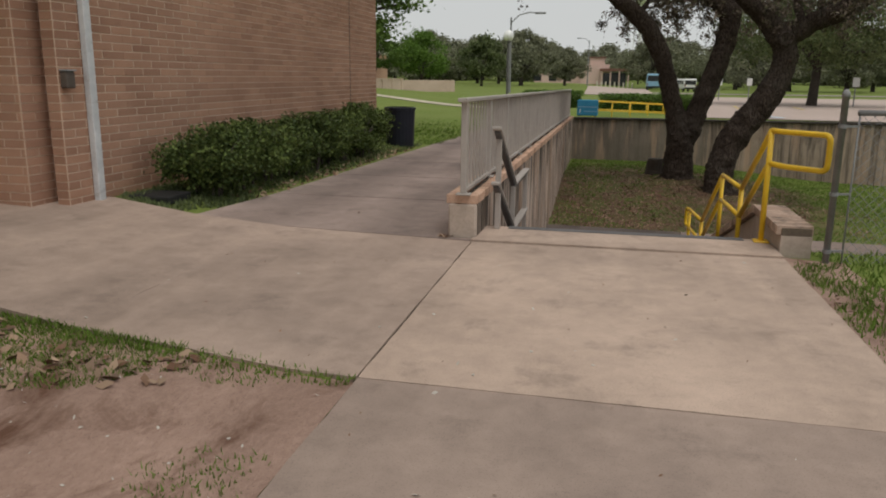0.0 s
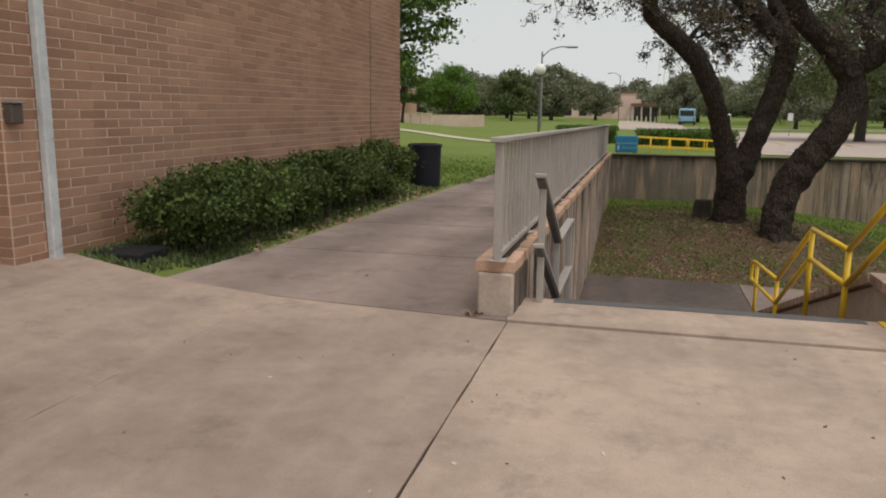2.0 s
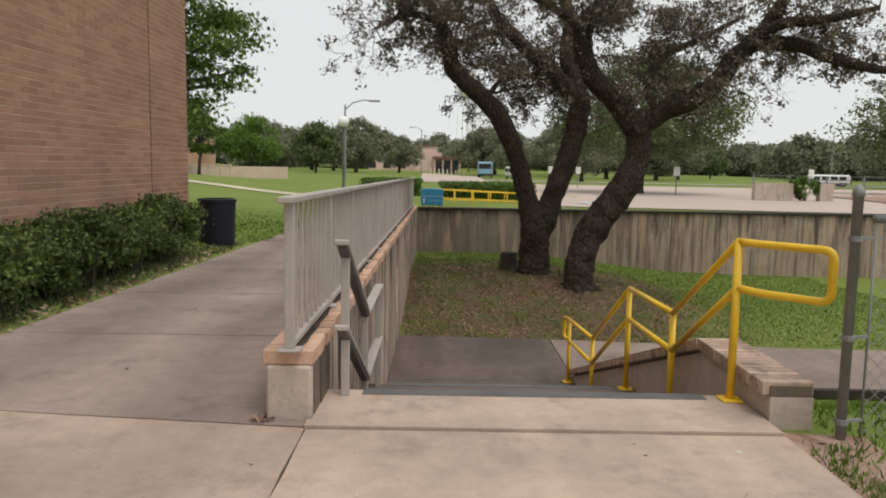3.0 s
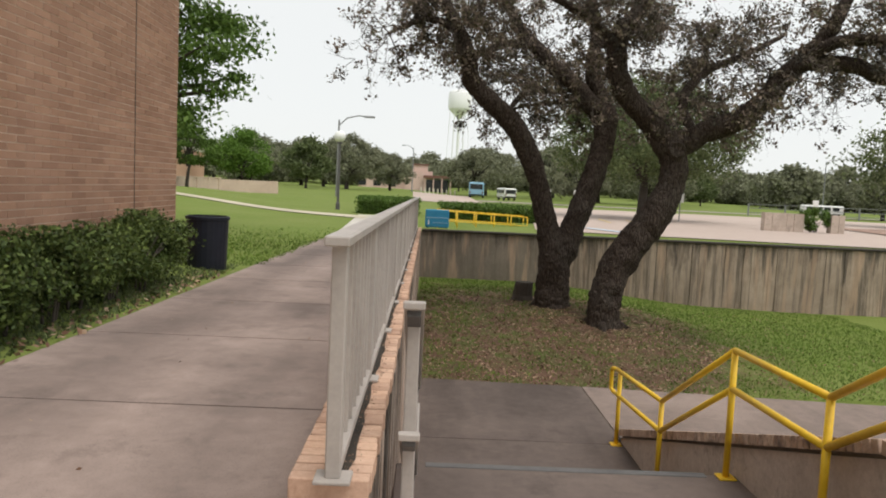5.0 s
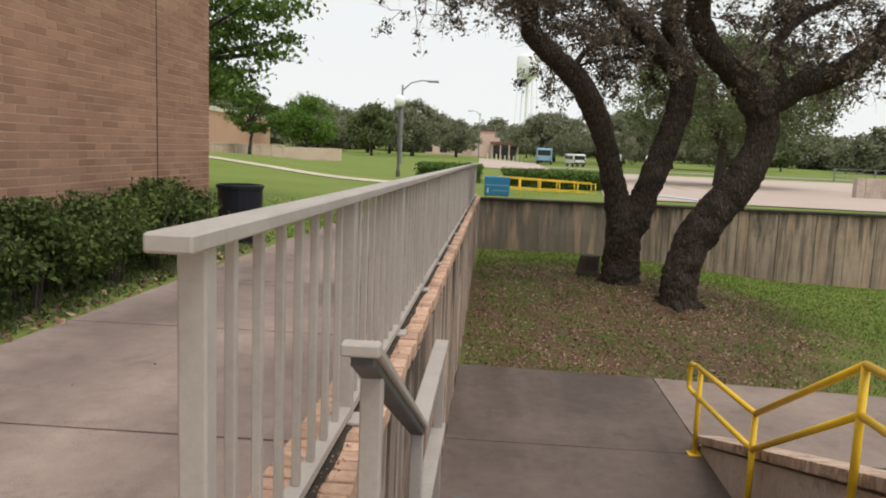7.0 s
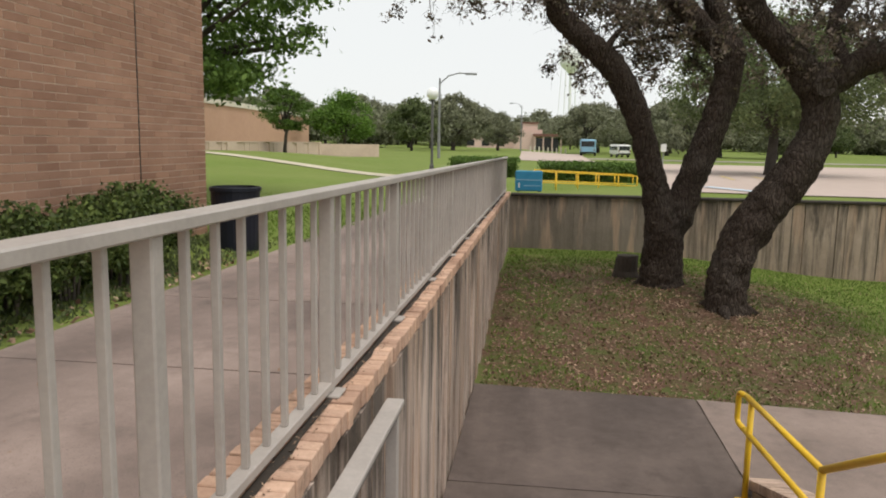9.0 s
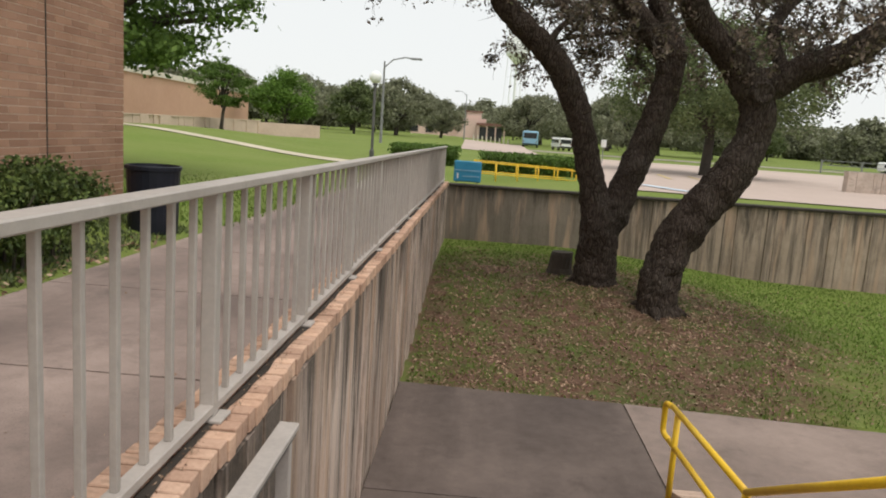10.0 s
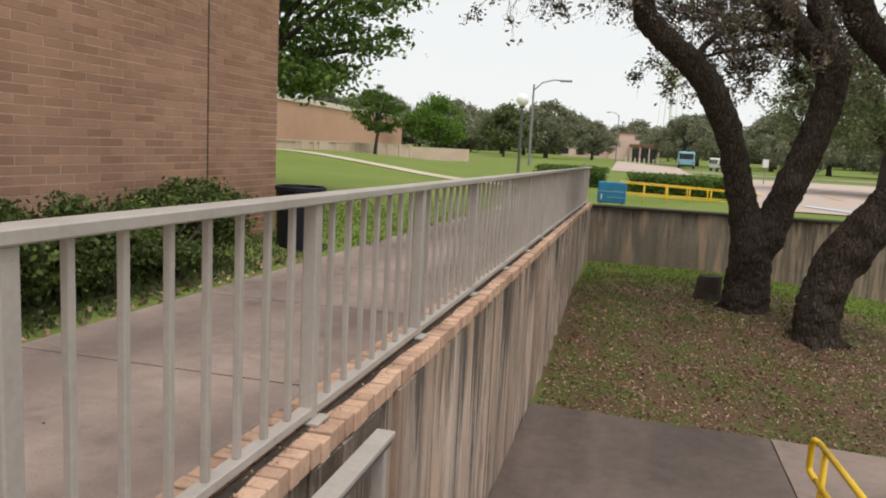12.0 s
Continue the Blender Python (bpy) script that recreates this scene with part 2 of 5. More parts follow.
DARK_PLASTIC = blotched("navy_plastic", (0.006, 0.007, 0.012), (0.014, 0.016, 0.026), 2.0, 30, 0.45, 0.03)
BLACK = blotched("black_rubber", (0.01, 0.01, 0.01), (0.03, 0.03, 0.03), 3.0, 40, 0.8)
BRONZE = blotched("bronze_metal", (0.07, 0.055, 0.045), (0.12, 0.10, 0.085), 5.0, 40, 0.45)
DIRT = blotched("bare_earth", (0.215, 0.136, 0.104), (0.46, 0.315, 0.252), 1.1, 26, 0.97, 1.0, stretch=(1.5, 0.8, 1), stain=(0.13, 0.066, 0.042), stain_at=(0.5, 0.66), stain_scale=1.3, speck=0.6)
BARK = furrowed_bark("oak_bark")
BARK_FAR = blotched("far_bark", (0.04, 0.033, 0.028), (0.09, 0.075, 0.063), 2.0, 10, 0.95)
LEAF_OAK = leafy("oak_leaves", ((0.08, 0.062, 0.052), (0.19, 0.146, 0.124), (0.11, 0.108, 0.06), (0.31, 0.25, 0.215), (0.095, 0.073, 0.063)), 0.7, 0.2)
LEAF_GREEN = leafy("fresh_leaves", ((0.052, 0.092, 0.022), (0.10, 0.17, 0.036), (0.15, 0.235, 0.06), (0.068, 0.118, 0.027)))
LEAF_BRIGHT = leafy("spring_leaves", ((0.06, 0.115, 0.02), (0.11, 0.20, 0.035), (0.165, 0.275, 0.055), (0.08, 0.145, 0.026)))
# Distance haze is put into these leaf tones: paler and greyer than real foliage.
LEAF_FAR_HAZE = leafy("hazed_far_leaves", ((0.14, 0.15, 0.10), (0.21, 0.22, 0.148), (0.275, 0.285, 0.192), (0.17, 0.175, 0.12)))
LEAF_MID = leafy("dusty_leaves", ((0.078, 0.103, 0.046), (0.135, 0.17, 0.074), (0.185, 0.222, 0.104), (0.102, 0.124, 0.062)))
LEAF_HEDGE = leafy("hedge_leaves", ((0.036, 0.053, 0.018), (0.068, 0.1, 0.031), (0.15, 0.2, 0.058), (0.05, 0.058, 0.024)), 0.5, 0.15)
BLADE = leafy("grass_blades", ((0.08, 0.132, 0.023), (0.125, 0.203, 0.036), (0.172, 0.265, 0.05), (0.17, 0.195, 0.063)), 0.6, 0.2)
DRY_LEAF = leafy("fallen_leaves", ((0.115, 0.06, 0.04), (0.23, 0.137, 0.094), (0.45, 0.325, 0.24), (0.085, 0.047, 0.033)), 0.7, 0.05)
STUCCO = blotched("salmon_render", (0.54, 0.32, 0.225), (0.64, 0.395, 0.285), 0.2, 4, 0.9)
PINK = blotched("pink_render", (0.60, 0.42, 0.365), (0.72, 0.53, 0.47), 0.2, 4, 0.9)
ROOF = blotched("dull_red_roof", (0.17, 0.08, 0.065), (0.25, 0.13, 0.10), 0.3, 4, 0.8)
CREAM = blotched("cream_fascia", (0.66, 0.60, 0.50), (0.76, 0.70, 0.60), 0.3, 4, 0.8)
ASPHALT = blotched("pale_parking_concrete", (0.42, 0.33, 0.285), (0.52, 0.42, 0.365), 0.08, 3, 0.9)
LOT_BLUE = blotched("faded_blue_paint", (0.45, 0.52, 0.60), (0.58, 0.64, 0.70), 1.0, 12)
LOT_YELLOW = blotched("faded_yellow_paint", (0.55, 0.43, 0.16), (0.66, 0.53, 0.25), 1.0, 12)
ROAD = blotched("old_asphalt", (0.27, 0.235, 0.205), (0.37, 0.325, 0.285), 0.1, 3, 0.9)
BLUE = blotched("blue_panel", (0.025, 0.19, 0.34), (0.05, 0.27, 0.44), 2.0, 20, 0.5)
BUS_BLUE = blotched("pale_blue_paint", (0.20, 0.38, 0.52), (0.28, 0.46, 0.60), 0.8, 10, 0.35, 0.0)
WHITE = blotched("white_paint", (0.70, 0.70, 0.68), (0.80, 0.80, 0.78), 0.8, 10, 0.4, 0.02)
GLASS_DARK = blotched("dark_glazing", (0.02, 0.022, 0.025), (0.04, 0.043, 0.046), 1.0, 5, 0.1, 0.0, spec=0.6)
GLOBE = blotched("opal_globe", (0.82, 0.82, 0.80), (0.88, 0.88, 0.86), 2.0, 20, 0.3, 0.0, spec=0.5)
# White tank paint, raised paler to put the distance haze into its colour.
TANK = blotched("hazed_white_tank_paint", (0.83, 0.83, 0.82), (0.88, 0.88, 0.87), 0.2, 3, 0.5, 0.0)
MOSS = leafy("ball_moss", ((0.045, 0.04, 0.036), (0.075, 0.065, 0.058), (0.11, 0.10, 0.085)), 0.9, 0.05)
TWIG = blotched("grey_twig", (0.05, 0.04, 0.033), (0.12, 0.10, 0.085), 3.0, 30, 0.9)
WOOD = blotched("weathered_stump", (0.035, 0.027, 0.022), (0.10, 0.08, 0.065), 4.0, 30, 0.95, 0.8, stretch=(1, 1, 0.3))


# ---- helpers of the builder ----
def part(name, bm, mat, parent=None, label="", smooth=False):
    me = bpy.data.meshes.new(name)
    bm.to_mesh(me)
    bm.free()
    me.materials.append(mat)
    if smooth:
        me.polygons.foreach_set("use_smooth", [True] * len(me.polygons))
    ob = new(name, me)
    if parent:
        ob.parent = parent
    if label:
        ob["label"] = label
    return ob


def from_lists(name, verts, faces, mat, parent=None, label="", smooth=False):
    me = bpy.data.meshes.new(name)
    me.from_pydata(verts, [], faces)
    me.materials.append(mat)
    if smooth:
        me.polygons.foreach_set("use_smooth", [True] * len(me.polygons))
    ob = new(name, me)
    if parent:
        ob.parent = parent
    if label:
        ob["label"] = label
    return ob


def empty(name, label, category, group="", kind="", at=(0, 0, 0)):
    e = new(name)
    e.location = at
    return tagged(e, label, category, group, kind)


def box(x0, x1, y0, y1, z0, z1, bevel=0.0, bm=None):
    bm = bm or bmesh.new()
    r = bmesh.ops.create_cube(bm, size=1, matrix=Matrix.Translation(((x0 + x1) / 2, (y0 + y1) / 2, (z0 + z1) / 2)) @ Matrix.Diagonal((x1 - x0, y1 - y0, z1 - z0, 1)))
    if bevel:
        edges = list({e for v in r["verts"] for e in v.link_edges})
        bmesh.ops.bevel(bm, geom=edges, offset=bevel, segments=1, affect="EDGES", profile=0.5)
    return bm


def bar(a, b, w, h, bevel=0.004, bm=None):
    """A rectangular bar from a to b, w wide and h high."""
    bm = bm or bmesh.new()
    a, b = Vector(a), Vector(b)
    d = b - a
    side = d.cross(Vector((0, 0, 1)))
    side = Vector((1, 0, 0)) if side.length < 1e-6 else side.normalized()
    up = side.cross(d).normalized()
    m = Matrix((side * w, d, up * h)).transposed().to_4x4()
    m.translation = (a + b) / 2
    r = bmesh.ops.create_cube(bm, size=1, matrix=m)
    if bevel:
        edges = list({e for v in r["verts"] for e in v.link_edges})
        bmesh.ops.bevel(bm, geom=edges, offset=bevel, segments=1, affect="EDGES", profile=0.5)
    return bm


def tube(points, radii, sides=8, bm=None, rough=0.0, closed=True):
    """A round tube along points with a radius at each."""
    bm = bm or bmesh.new()
    pts = [Vector(p) for p in points]
    rings, side = [], None
    for i, p in enumerate(pts):
        d = (pts[min(i + 1, len(pts) - 1)] - pts[max(i - 1, 0)]).normalized()
        if side is None:
            side = d.cross(Vector((0.3, 0.9, 0.2))).normalized()
        side = (side - d * side.dot(d)).normalized()
        other = d.cross(side)
        ring = []
        for k in range(sides):
            a = 2 * math.pi * k / sides
            r = radii[i]
            if rough:
                q = p + side * math.cos(a) * r + other * math.sin(a) * r
                r *= 1 + rough * noise.noise(q * 4.0) + 0.6 * rough * noise.noise(q * 11.0)
                r += min(0.3 * r, 0.09 * rough) * noise.noise(Vector((q.x * 34, q.y * 34, q.z * 13)))
            ring.append(bm.verts.new(p + side * math.cos(a) * r + other * math.sin(a) * r))
        rings.append(ring)
    for r0, r1 in zip(rings, rings[1:]):
        for k in range(sides):
            bm.faces.new((r0[k], r0[(k + 1) % sides], r1[(k + 1) % sides], r1[k]))
    if closed:
        bm.faces.new(rings[0][::-1])
        bm.faces.new(rings[-1])
    return bm


def smooth_path(points, steps=6):
    """Catmull-Rom through (x, y, z, radius)."""
    p = [np.array(q, float) for q in points]
    p = [2 * p[0] - p[1]] + p + [2 * p[-1] - p[-2]]
    out = []
    for i in range(1, len(p) - 2):
        for s in range(steps):
            t = s / steps
            out.append(0.5 * (2 * p[i] + (p[i + 1] - p[i - 1]) * t + (2 * p[i - 1] - 5 * p[i] + 4 * p[i + 1] - p[i + 2]) * t * t
                              + (3 * p[i] - p[i - 1] - 3 * p[i + 1] + p[i + 2]) * t ** 3))
    out.append(p[-2])
    return out


def prism(outline, z0, z1, bm=None):
    """An upright slab over an outline of (x, y)."""
    bm = bm or bmesh.new()
    lo = [bm.verts.new((x, y, z0)) for x, y in outline]
    hi = [bm.verts.new((x, y, z1)) for x, y in outline]
    bm.faces.new(lo[::-1])
    bm.faces.new(hi)
    for i in range(len(outline)):
        j = (i + 1) % len(outline)
        bm.faces.new((lo[i], lo[j], hi[j], hi[i]))
    bmesh.ops.recalc_face_normals(bm, faces=bm.faces)
    return bm


def lathe(profile, sides=16, bm=None, at=(0, 0, 0)):
    """A turned body from (radius, z) rings."""
    bm = bm or bmesh.new()
    rings = [[bm.verts.new((at[0] + r * math.cos(2 * math.pi * k / sides), at[1] + r * math.sin(2 * math.pi * k / sides), at[2] + z)) for k in range(sides)] for r, z in profile]
    for a, b in zip(rings, rings[1:]):
        for k in range(sides):
            bm.faces.new((a[k], a[(k + 1) % sides], b[(k + 1) % sides], b[k]))
    bm.faces.new(rings[0][::-1])
    bm.faces.new(rings[-1])
    bmesh.ops.recalc_face_normals(bm, faces=bm.faces)
    return bm


def smoothstep(a, b, x):
    t = min(max((x - a) / (b - a), 0), 1)
    return t * t * (3 - 2 * t)


def leaf_quads(centres, size, rng, up=0.3):
    """Small folded leaves at the centres: verts and faces."""
    n = len(centres)
    c = np.asarray(centres, float)
    d = rng.normal(size=(n, 3))
    d /= np.linalg.norm(d, axis=1)[:, None] + 1e-9
    e = np.cross(d, rng.normal(size=(n, 3)))
    e /= np.linalg.norm(e, axis=1)[:, None] + 1e-9
    s = (size * rng.uniform(0.6, 1.3, n))[:, None]
    v = np.stack([c - d * s, c - e * s * 0.55, c + d * s, c + e * s * 0.55], 1).reshape(-1, 3)
    f = np.arange(4 * n).reshape(n, 4)
    return v.tolist(), f.tolist()


# ---- the ground ----
FALL = 0.010            # the walkway, its wall and rail fall slightly as they run on
WALL_X0, WALL_X1 = -1.225, -1.0
FAR_Y = 21.5


def walk_z(y):
    return -FALL * max(y - 5.5, 0) if y < 22 else -FALL * 16.5


def upper_z(x, y):
    z = -FALL * max(min(y, 22) - 5.5, 0) + 0.165 * smoothstep(22, 34, y)
    z += 0.6 * smoothstep(5, 15, -x) * smoothstep(20, 36, y) * (1 - 0.85 * smoothstep(40, 56, y))
    z += 0.11 * smoothstep(3.5, 4.5, -x) * (1 - smoothstep(14, 20, y)) - 0.02 * smoothstep(3.2, 3.5, -x) * (1 - smoothstep(14, 20, y))
    z -= 0.55 * smoothstep(26, 110, y) * smoothstep(-8, 6, x)
    z += 1.6 * smoothstep(140, 300, y) * (1 - smoothstep(40, 120, x))
    return z


def court_z(x, y):
    z = -1.36 + 0.36 * smoothstep(13.2, 18.5, y) * (1 - smoothstep(1.0, 6.0, x))
    z += 0.16 * math.exp(-((x - 2.0) ** 2 + (y - 16.9) ** 2) / 3.0)
    z -= 0.12 * smoothstep(3, 9, x) * smoothstep(15, 21, y)
    return z


def ground_z(x, y):
    if x > -1.12 and 5.95 < y < FAR_Y + 0.12 and x < 40:
        if y < 13.0 and x < 1.34:
            return -1.9
        if y < 10.9:
            return -0.07 - 1.37 * smoothstep(5.6, 10.6, y)
        if y < 13.1:
            return -1.44
        return court_z(x, y)
    if y < 5.95 and x > (-1.02 if y < 2.9 else -1.12):
        if x > 1.2:
            return -0.035
        return -0.2
    if x <= -1.12 and x > -3.9 and 4 < y < 22:
        return walk_z(y) - 0.12 if x > -3.4 else walk_z(y) - 0.02 + 0.11 * smoothstep(3.5, 4.5, -x)
    if y <= 2.9 + 0.25 * max(-x - 1.02, 0):
        return -0.017 + 0.004 * noise.noise(Vector((x * 1.5, y * 1.5, 0)))
    if x > -9 and y < 5.9:
        return -0.12
    return upper_z(x, y)


def spaced(lo, hi, step):
    n = max(1, int(round((hi - lo) / step)))
    return [lo + (hi - lo) * i / n for i in range(n)]


gx = spaced(-700, -60, 80) + spaced(-60, -20, 4) + spaced(-20, -5, 0.8) + spaced(-5, -3.5, 0.25) + [-3.5, -3.42, -3.38, -2.4, -1.7, -1.13, -1.11, -1.03, -1.012, -1.0]
gx += spaced(-0.9, 1.19, 0.35) + [1.19, 1.215, 1.33, 1.36] + spaced(1.6, 9, 0.3) + spaced(9, 40.2, 1.5) + [40.2, 40.4] + spaced(44, 120, 8) + spaced(120, 801, 85)
gy = spaced(-60, -6, 6) + spaced(-6, 5.9, 0.5) + [5.94, 5.96] + spaced(6.2, 12.9, 0.35) + [12.95, 13.05, 13.12] + spaced(13.4, 21.5, 0.3) + [21.6, 21.63]
gy += spaced(22, 60, 1.2) + spaced(60, 140, 6) + spaced(140, 400, 20) + spaced(400, 1601, 200)
gv = [(x, y, ground_z(x, y)) for y in gy for x in gx]
nx = len(gx)
gf = [(j * nx + i, j * nx + i + 1, (j + 1) * nx + i + 1, (j + 1) * nx + i) for j in range(len(gy) - 1) for i in range(nx - 1)]


def ground_material():
    m, n, l, b = material("lawn_and_shaded_litter", 0.95, 0.0, 0.1)
    v = coords(n, l)
    f1, f2, f3 = noise_tex(n, l, v, 0.3, 5, 0.6), noise_tex(n, l, v, 26.0, 6, 0.75), noise_tex(n, l, v, 1.2, 6, 0.72, 0.6)
    f5 = noise_tex(n, l, v, 2.6, 7, 0.8, 0.5)
    grass = ramp(n, l, f2, [(0.25, (0.09, 0.125, 0.026)), (0.5, (0.15, 0.205, 0.044)), (0.75, (0.21, 0.265, 0.07))])
    grass = mix(n, l, ramp(n, l, f1, [(0.35, (0, 0, 0)), (0.7, (0.55, 0.55, 0.55))]), grass, (0.22, 0.24, 0.08))
    # Leaf litter around the oak, its browns and greens also darkened for the crown's shade.
    litter = ramp(n, l, f2, [(0.25, (0.046, 0.026, 0.019)), (0.5, (0.122, 0.071, 0.049)), (0.75, (0.245, 0.162, 0.117))])
    litter = mix(n, l, ramp(n, l, f5, [(0.45, (0, 0, 0)), (0.57, (0.75, 0.75, 0.75))]), litter, (0.075, 0.112, 0.026))
    d = n.new("ShaderNodeVectorMath")
    d.operation = "DISTANCE"
    mp = n.new("ShaderNodeMapping")
    mp.inputs["Scale"].default_value = (1, 0.85, 0)
    l.new(v, mp.inputs[0])
    l.new(mp.outputs[0], d.inputs[0])
    d.inputs[1].default_value = (1.1, 15.9 * 0.85, 0)
    wob = n.new("ShaderNodeMath")
    wob.operation = "MULTIPLY_ADD"
    l.new(f3, wob.inputs[0])
    wob.inputs[1].default_value = 3.2
    l.new(d.outputs["Value"], wob.inputs[2])
    div = n.new("ShaderNodeMath")
    div.operation = "DIVIDE"
    l.new(wob.outputs[0], div.inputs[0])
    div.inputs[1].default_value = 10.0
    c = mix(n, l, ramp(n, l, div.outputs[0], [(0.42, (0, 0, 0)), (0.58, (1, 1, 1))]), litter, grass)
    l.new(c, b.inputs["Base Color"])
    bump(n, l, b, f2, 0.4, 0.02)
    return m


ground = from_lists("ground", gv, gf, ground_material(), smooth=False)
tagged(ground, "mown green lawn, worn to leaf litter under the oak and painted darker there for shade", "ground", kind="structure")

# ---- paving ----
def slab(name, outline, z0, z1, mat, label):
    r = random.Random(len(outline) + int(abs(outline[0][1]) * 10))
    rough = []
    for (xa, ya), (xb, yb) in zip(outline, outline[1:] + outline[:1]):
        n = max(1, min(60, int(math.hypot(xb - xa, yb - ya) / 0.12)))
        nx_, ny_ = (yb - ya), -(xb - xa)
        k = math.hypot(nx_, ny_) or 1
        for i in range(n):
            w = 0.0 if i == 0 else 0.005 * noise.noise(Vector((xa + (xb - xa) * i / n, ya + (yb - ya) * i / n, 0)) * 3.1) + r.gauss(0, 0.0012)
            rough.append((xa + (xb - xa) * i / n + nx_ / k * w, ya + (yb - ya) * i / n + ny_ / k * w))
    ob = part(name, prism(rough, z0, z1), mat)
    return tagged(ob, label, "paving", "concrete paving", "structure")


slab("pavement", [(-1.008, -8), (1.21, -8), (1.21, 2.715), (-1.008, 2.757)], -0.15, 0, CONCRETE_NEAR, "stained pale concrete walk with dark joints")
slab("pavement", [(-1.008, 2.767), (1.205, 2.725), (1.21, 5.5), (-1.008, 5.5)], -0.15, 0.0, CONCRETE_LIGHT, "stained pale concrete slab before the steps")
rise = slab("pavement", [(-5.2, 3.62), (-3.1, 3.17), (-2.6, 3.06), (-2.6, 5.695), (-3.5, 5.81), (-4.55, 6.15), (-5.2, 6.15)], -0.15, 0.0, CONCRETE, "stained pale concrete apron rising to the entrance")
for v in rise.data.vertices:
    v.co.z += 0.05 * (-2.6 - v.co.x)
slab("pavement", [(-12, 3.6), (-5.2, 3.6), (-5.2, 7.19), (-12, 7.19)], -0.15, 0.132, CONCRETE, "stained concrete floor of the recessed entrance")
slab("pavement", [(-2.6, 3.06), (-2.15, 2.97), (-1.34, 2.79), (-1.018, 2.767), (-1.018, 5.515), (-2.25, 5.65), (-2.6, 5.695)],
     -0.15, 0.0, CONCRETE, "stained pale concrete apron before the entrance")
slab("pavement", [(-1.02, 5.51), (1.205, 5.51), (1.205, 6.08), (-1.0, 6.08), (-1.0, 5.6), (-1.02, 5.6)], -0.16, 0.014, CONCRETE_LIGHT, "pale concrete top landing of the steps")
joints = empty("joint_strip", "dark dirt-filled joints between the concrete slabs", "joint", kind="structure")
for o, z in ((((-1.02, 2.752), (1.21, 2.71), (1.21, 2.73), (-1.02, 2.772)), -0.012), (((-1.022, 2.77), (-1.006, 2.77), (-1.006, 5.51), (-1.022, 5.51)), -0.012),
             (((-1.03, 5.47), (1.2, 5.47), (1.2, 5.52), (-1.03, 5.52)), -0.022),
             (((-1.02, 5.51), (-1.02, 5.6), (-2.25, 5.72), (-3.55, 5.9), (-3.6, 5.8), (-2.25, 5.62)), -0.015)):
    part("joint", prism(o, -0.1, z), JOINT, joints)

# The walkway beside the wall, in bays.
bays = [5.6, 7.45, 9.3, 11.15, 13.0, 14.85, 16.7, 18.55, 20.4, 22.3]
for i, (a, b) in enumerate(zip(bays, bays[1:])):
    bm = bmesh.new()
    xl0, xl1 = -3.5 + 0.012 * (a - 5.6), -3.5 + 0.012 * (b - 5.6)
    lo = [(-1.03 if i == 0 else -1.23, a + (0.02 if i else -0.05)), (-1.228, b - 0.004), (xl1, b - 0.004), (xl0, a + 0.008 if i else 5.82)]
    if i == 0:
        lo = [(-1.03, 5.532), (-1.03, 5.6), (-1.24, 5.6), (-1.24, b - 0.004), (xl1, b - 0.004), (-3.62, 5.84), (-2.25, 5.664)]
    vs = [(x, y, walk_z(y) + 0.002) for x, y in lo]
    top = [bm.verts.new(v) for v in vs]
    bot = [bm.verts.new((x, y, z - 0.14)) for x, y, z in vs]
    bm.faces.new(top)
    for k in range(len(top)):
        j = (k + 1) % len(top)
        bm.faces.new((top[k], bot[k], bot[j], top[j]))
    bmesh.ops.recalc_face_normals(bm, faces=bm.faces)
    tagged(part("pavement", bm, CONCRETE_RAMP), "grey-brown concrete walkway bay with a worn edge", "paving", "walkway bays", "structure")

# ---- the steps ----
STEP_Z = -0.145
stairs = empty("stairs", "worn concrete steps in two flights with metal nosings", "stairs", kind="structure")
edges = [6.08, 6.38, 6.68, 6.98, 8.22, 8.52, 8.82, 9.12, 9.42]
for i, a in enumerate(edges):
    z = STEP_Z * (i + 1)
    b = edges[i + 1] if i + 1 < len(edges) else 10.86
    if i + 1 < len(edges):
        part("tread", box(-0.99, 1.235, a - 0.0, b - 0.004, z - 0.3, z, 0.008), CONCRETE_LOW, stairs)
    zz = z - STEP_Z
    part("nosing", box(-0.8, 1.02, a - (0.085 if i == 0 else 0.06), a + 0.012, zz - 0.03 + (0.014 if i == 0 else 0), zz + (0.019 if i == 0 else 0.006), 0.003), STEEL_DARK, stairs, "worn steel nosing")
LOW = STEP_Z * len(edges)
slab("pavement", [(-0.99, 9.42), (1.235, 9.42), (1.235, 10.86), (-0.99, 10.86)], LOW - 0.15, LOW, CONCRETE_LOW, "dark concrete landing at the foot of the steps")
slab("pavement", [(-0.99, 10.875), (1.23, 10.875), (1.23, 13.08), (-0.99, 13.2)], LOW - 0.15, LOW, CONCRETE_LOW, "dark concrete walk in the sunken court")
slab("pavement", [(1.245, 10.875), (14, 10.5), (14, 12.6), (5, 12.75), (1.245, 13.08)], LOW - 0.15, LOW, CONCRETE_COURT, "dark concrete walk in the sunken court")
part("joint", prism([(-0.98, 10.85), (14, 10.5), (14, 10.7), (1.25, 13.0), (1.22, 13.05), (-0.98, 10.88)], LOW - 0.1, LOW - 0.012), JOINT, joints)


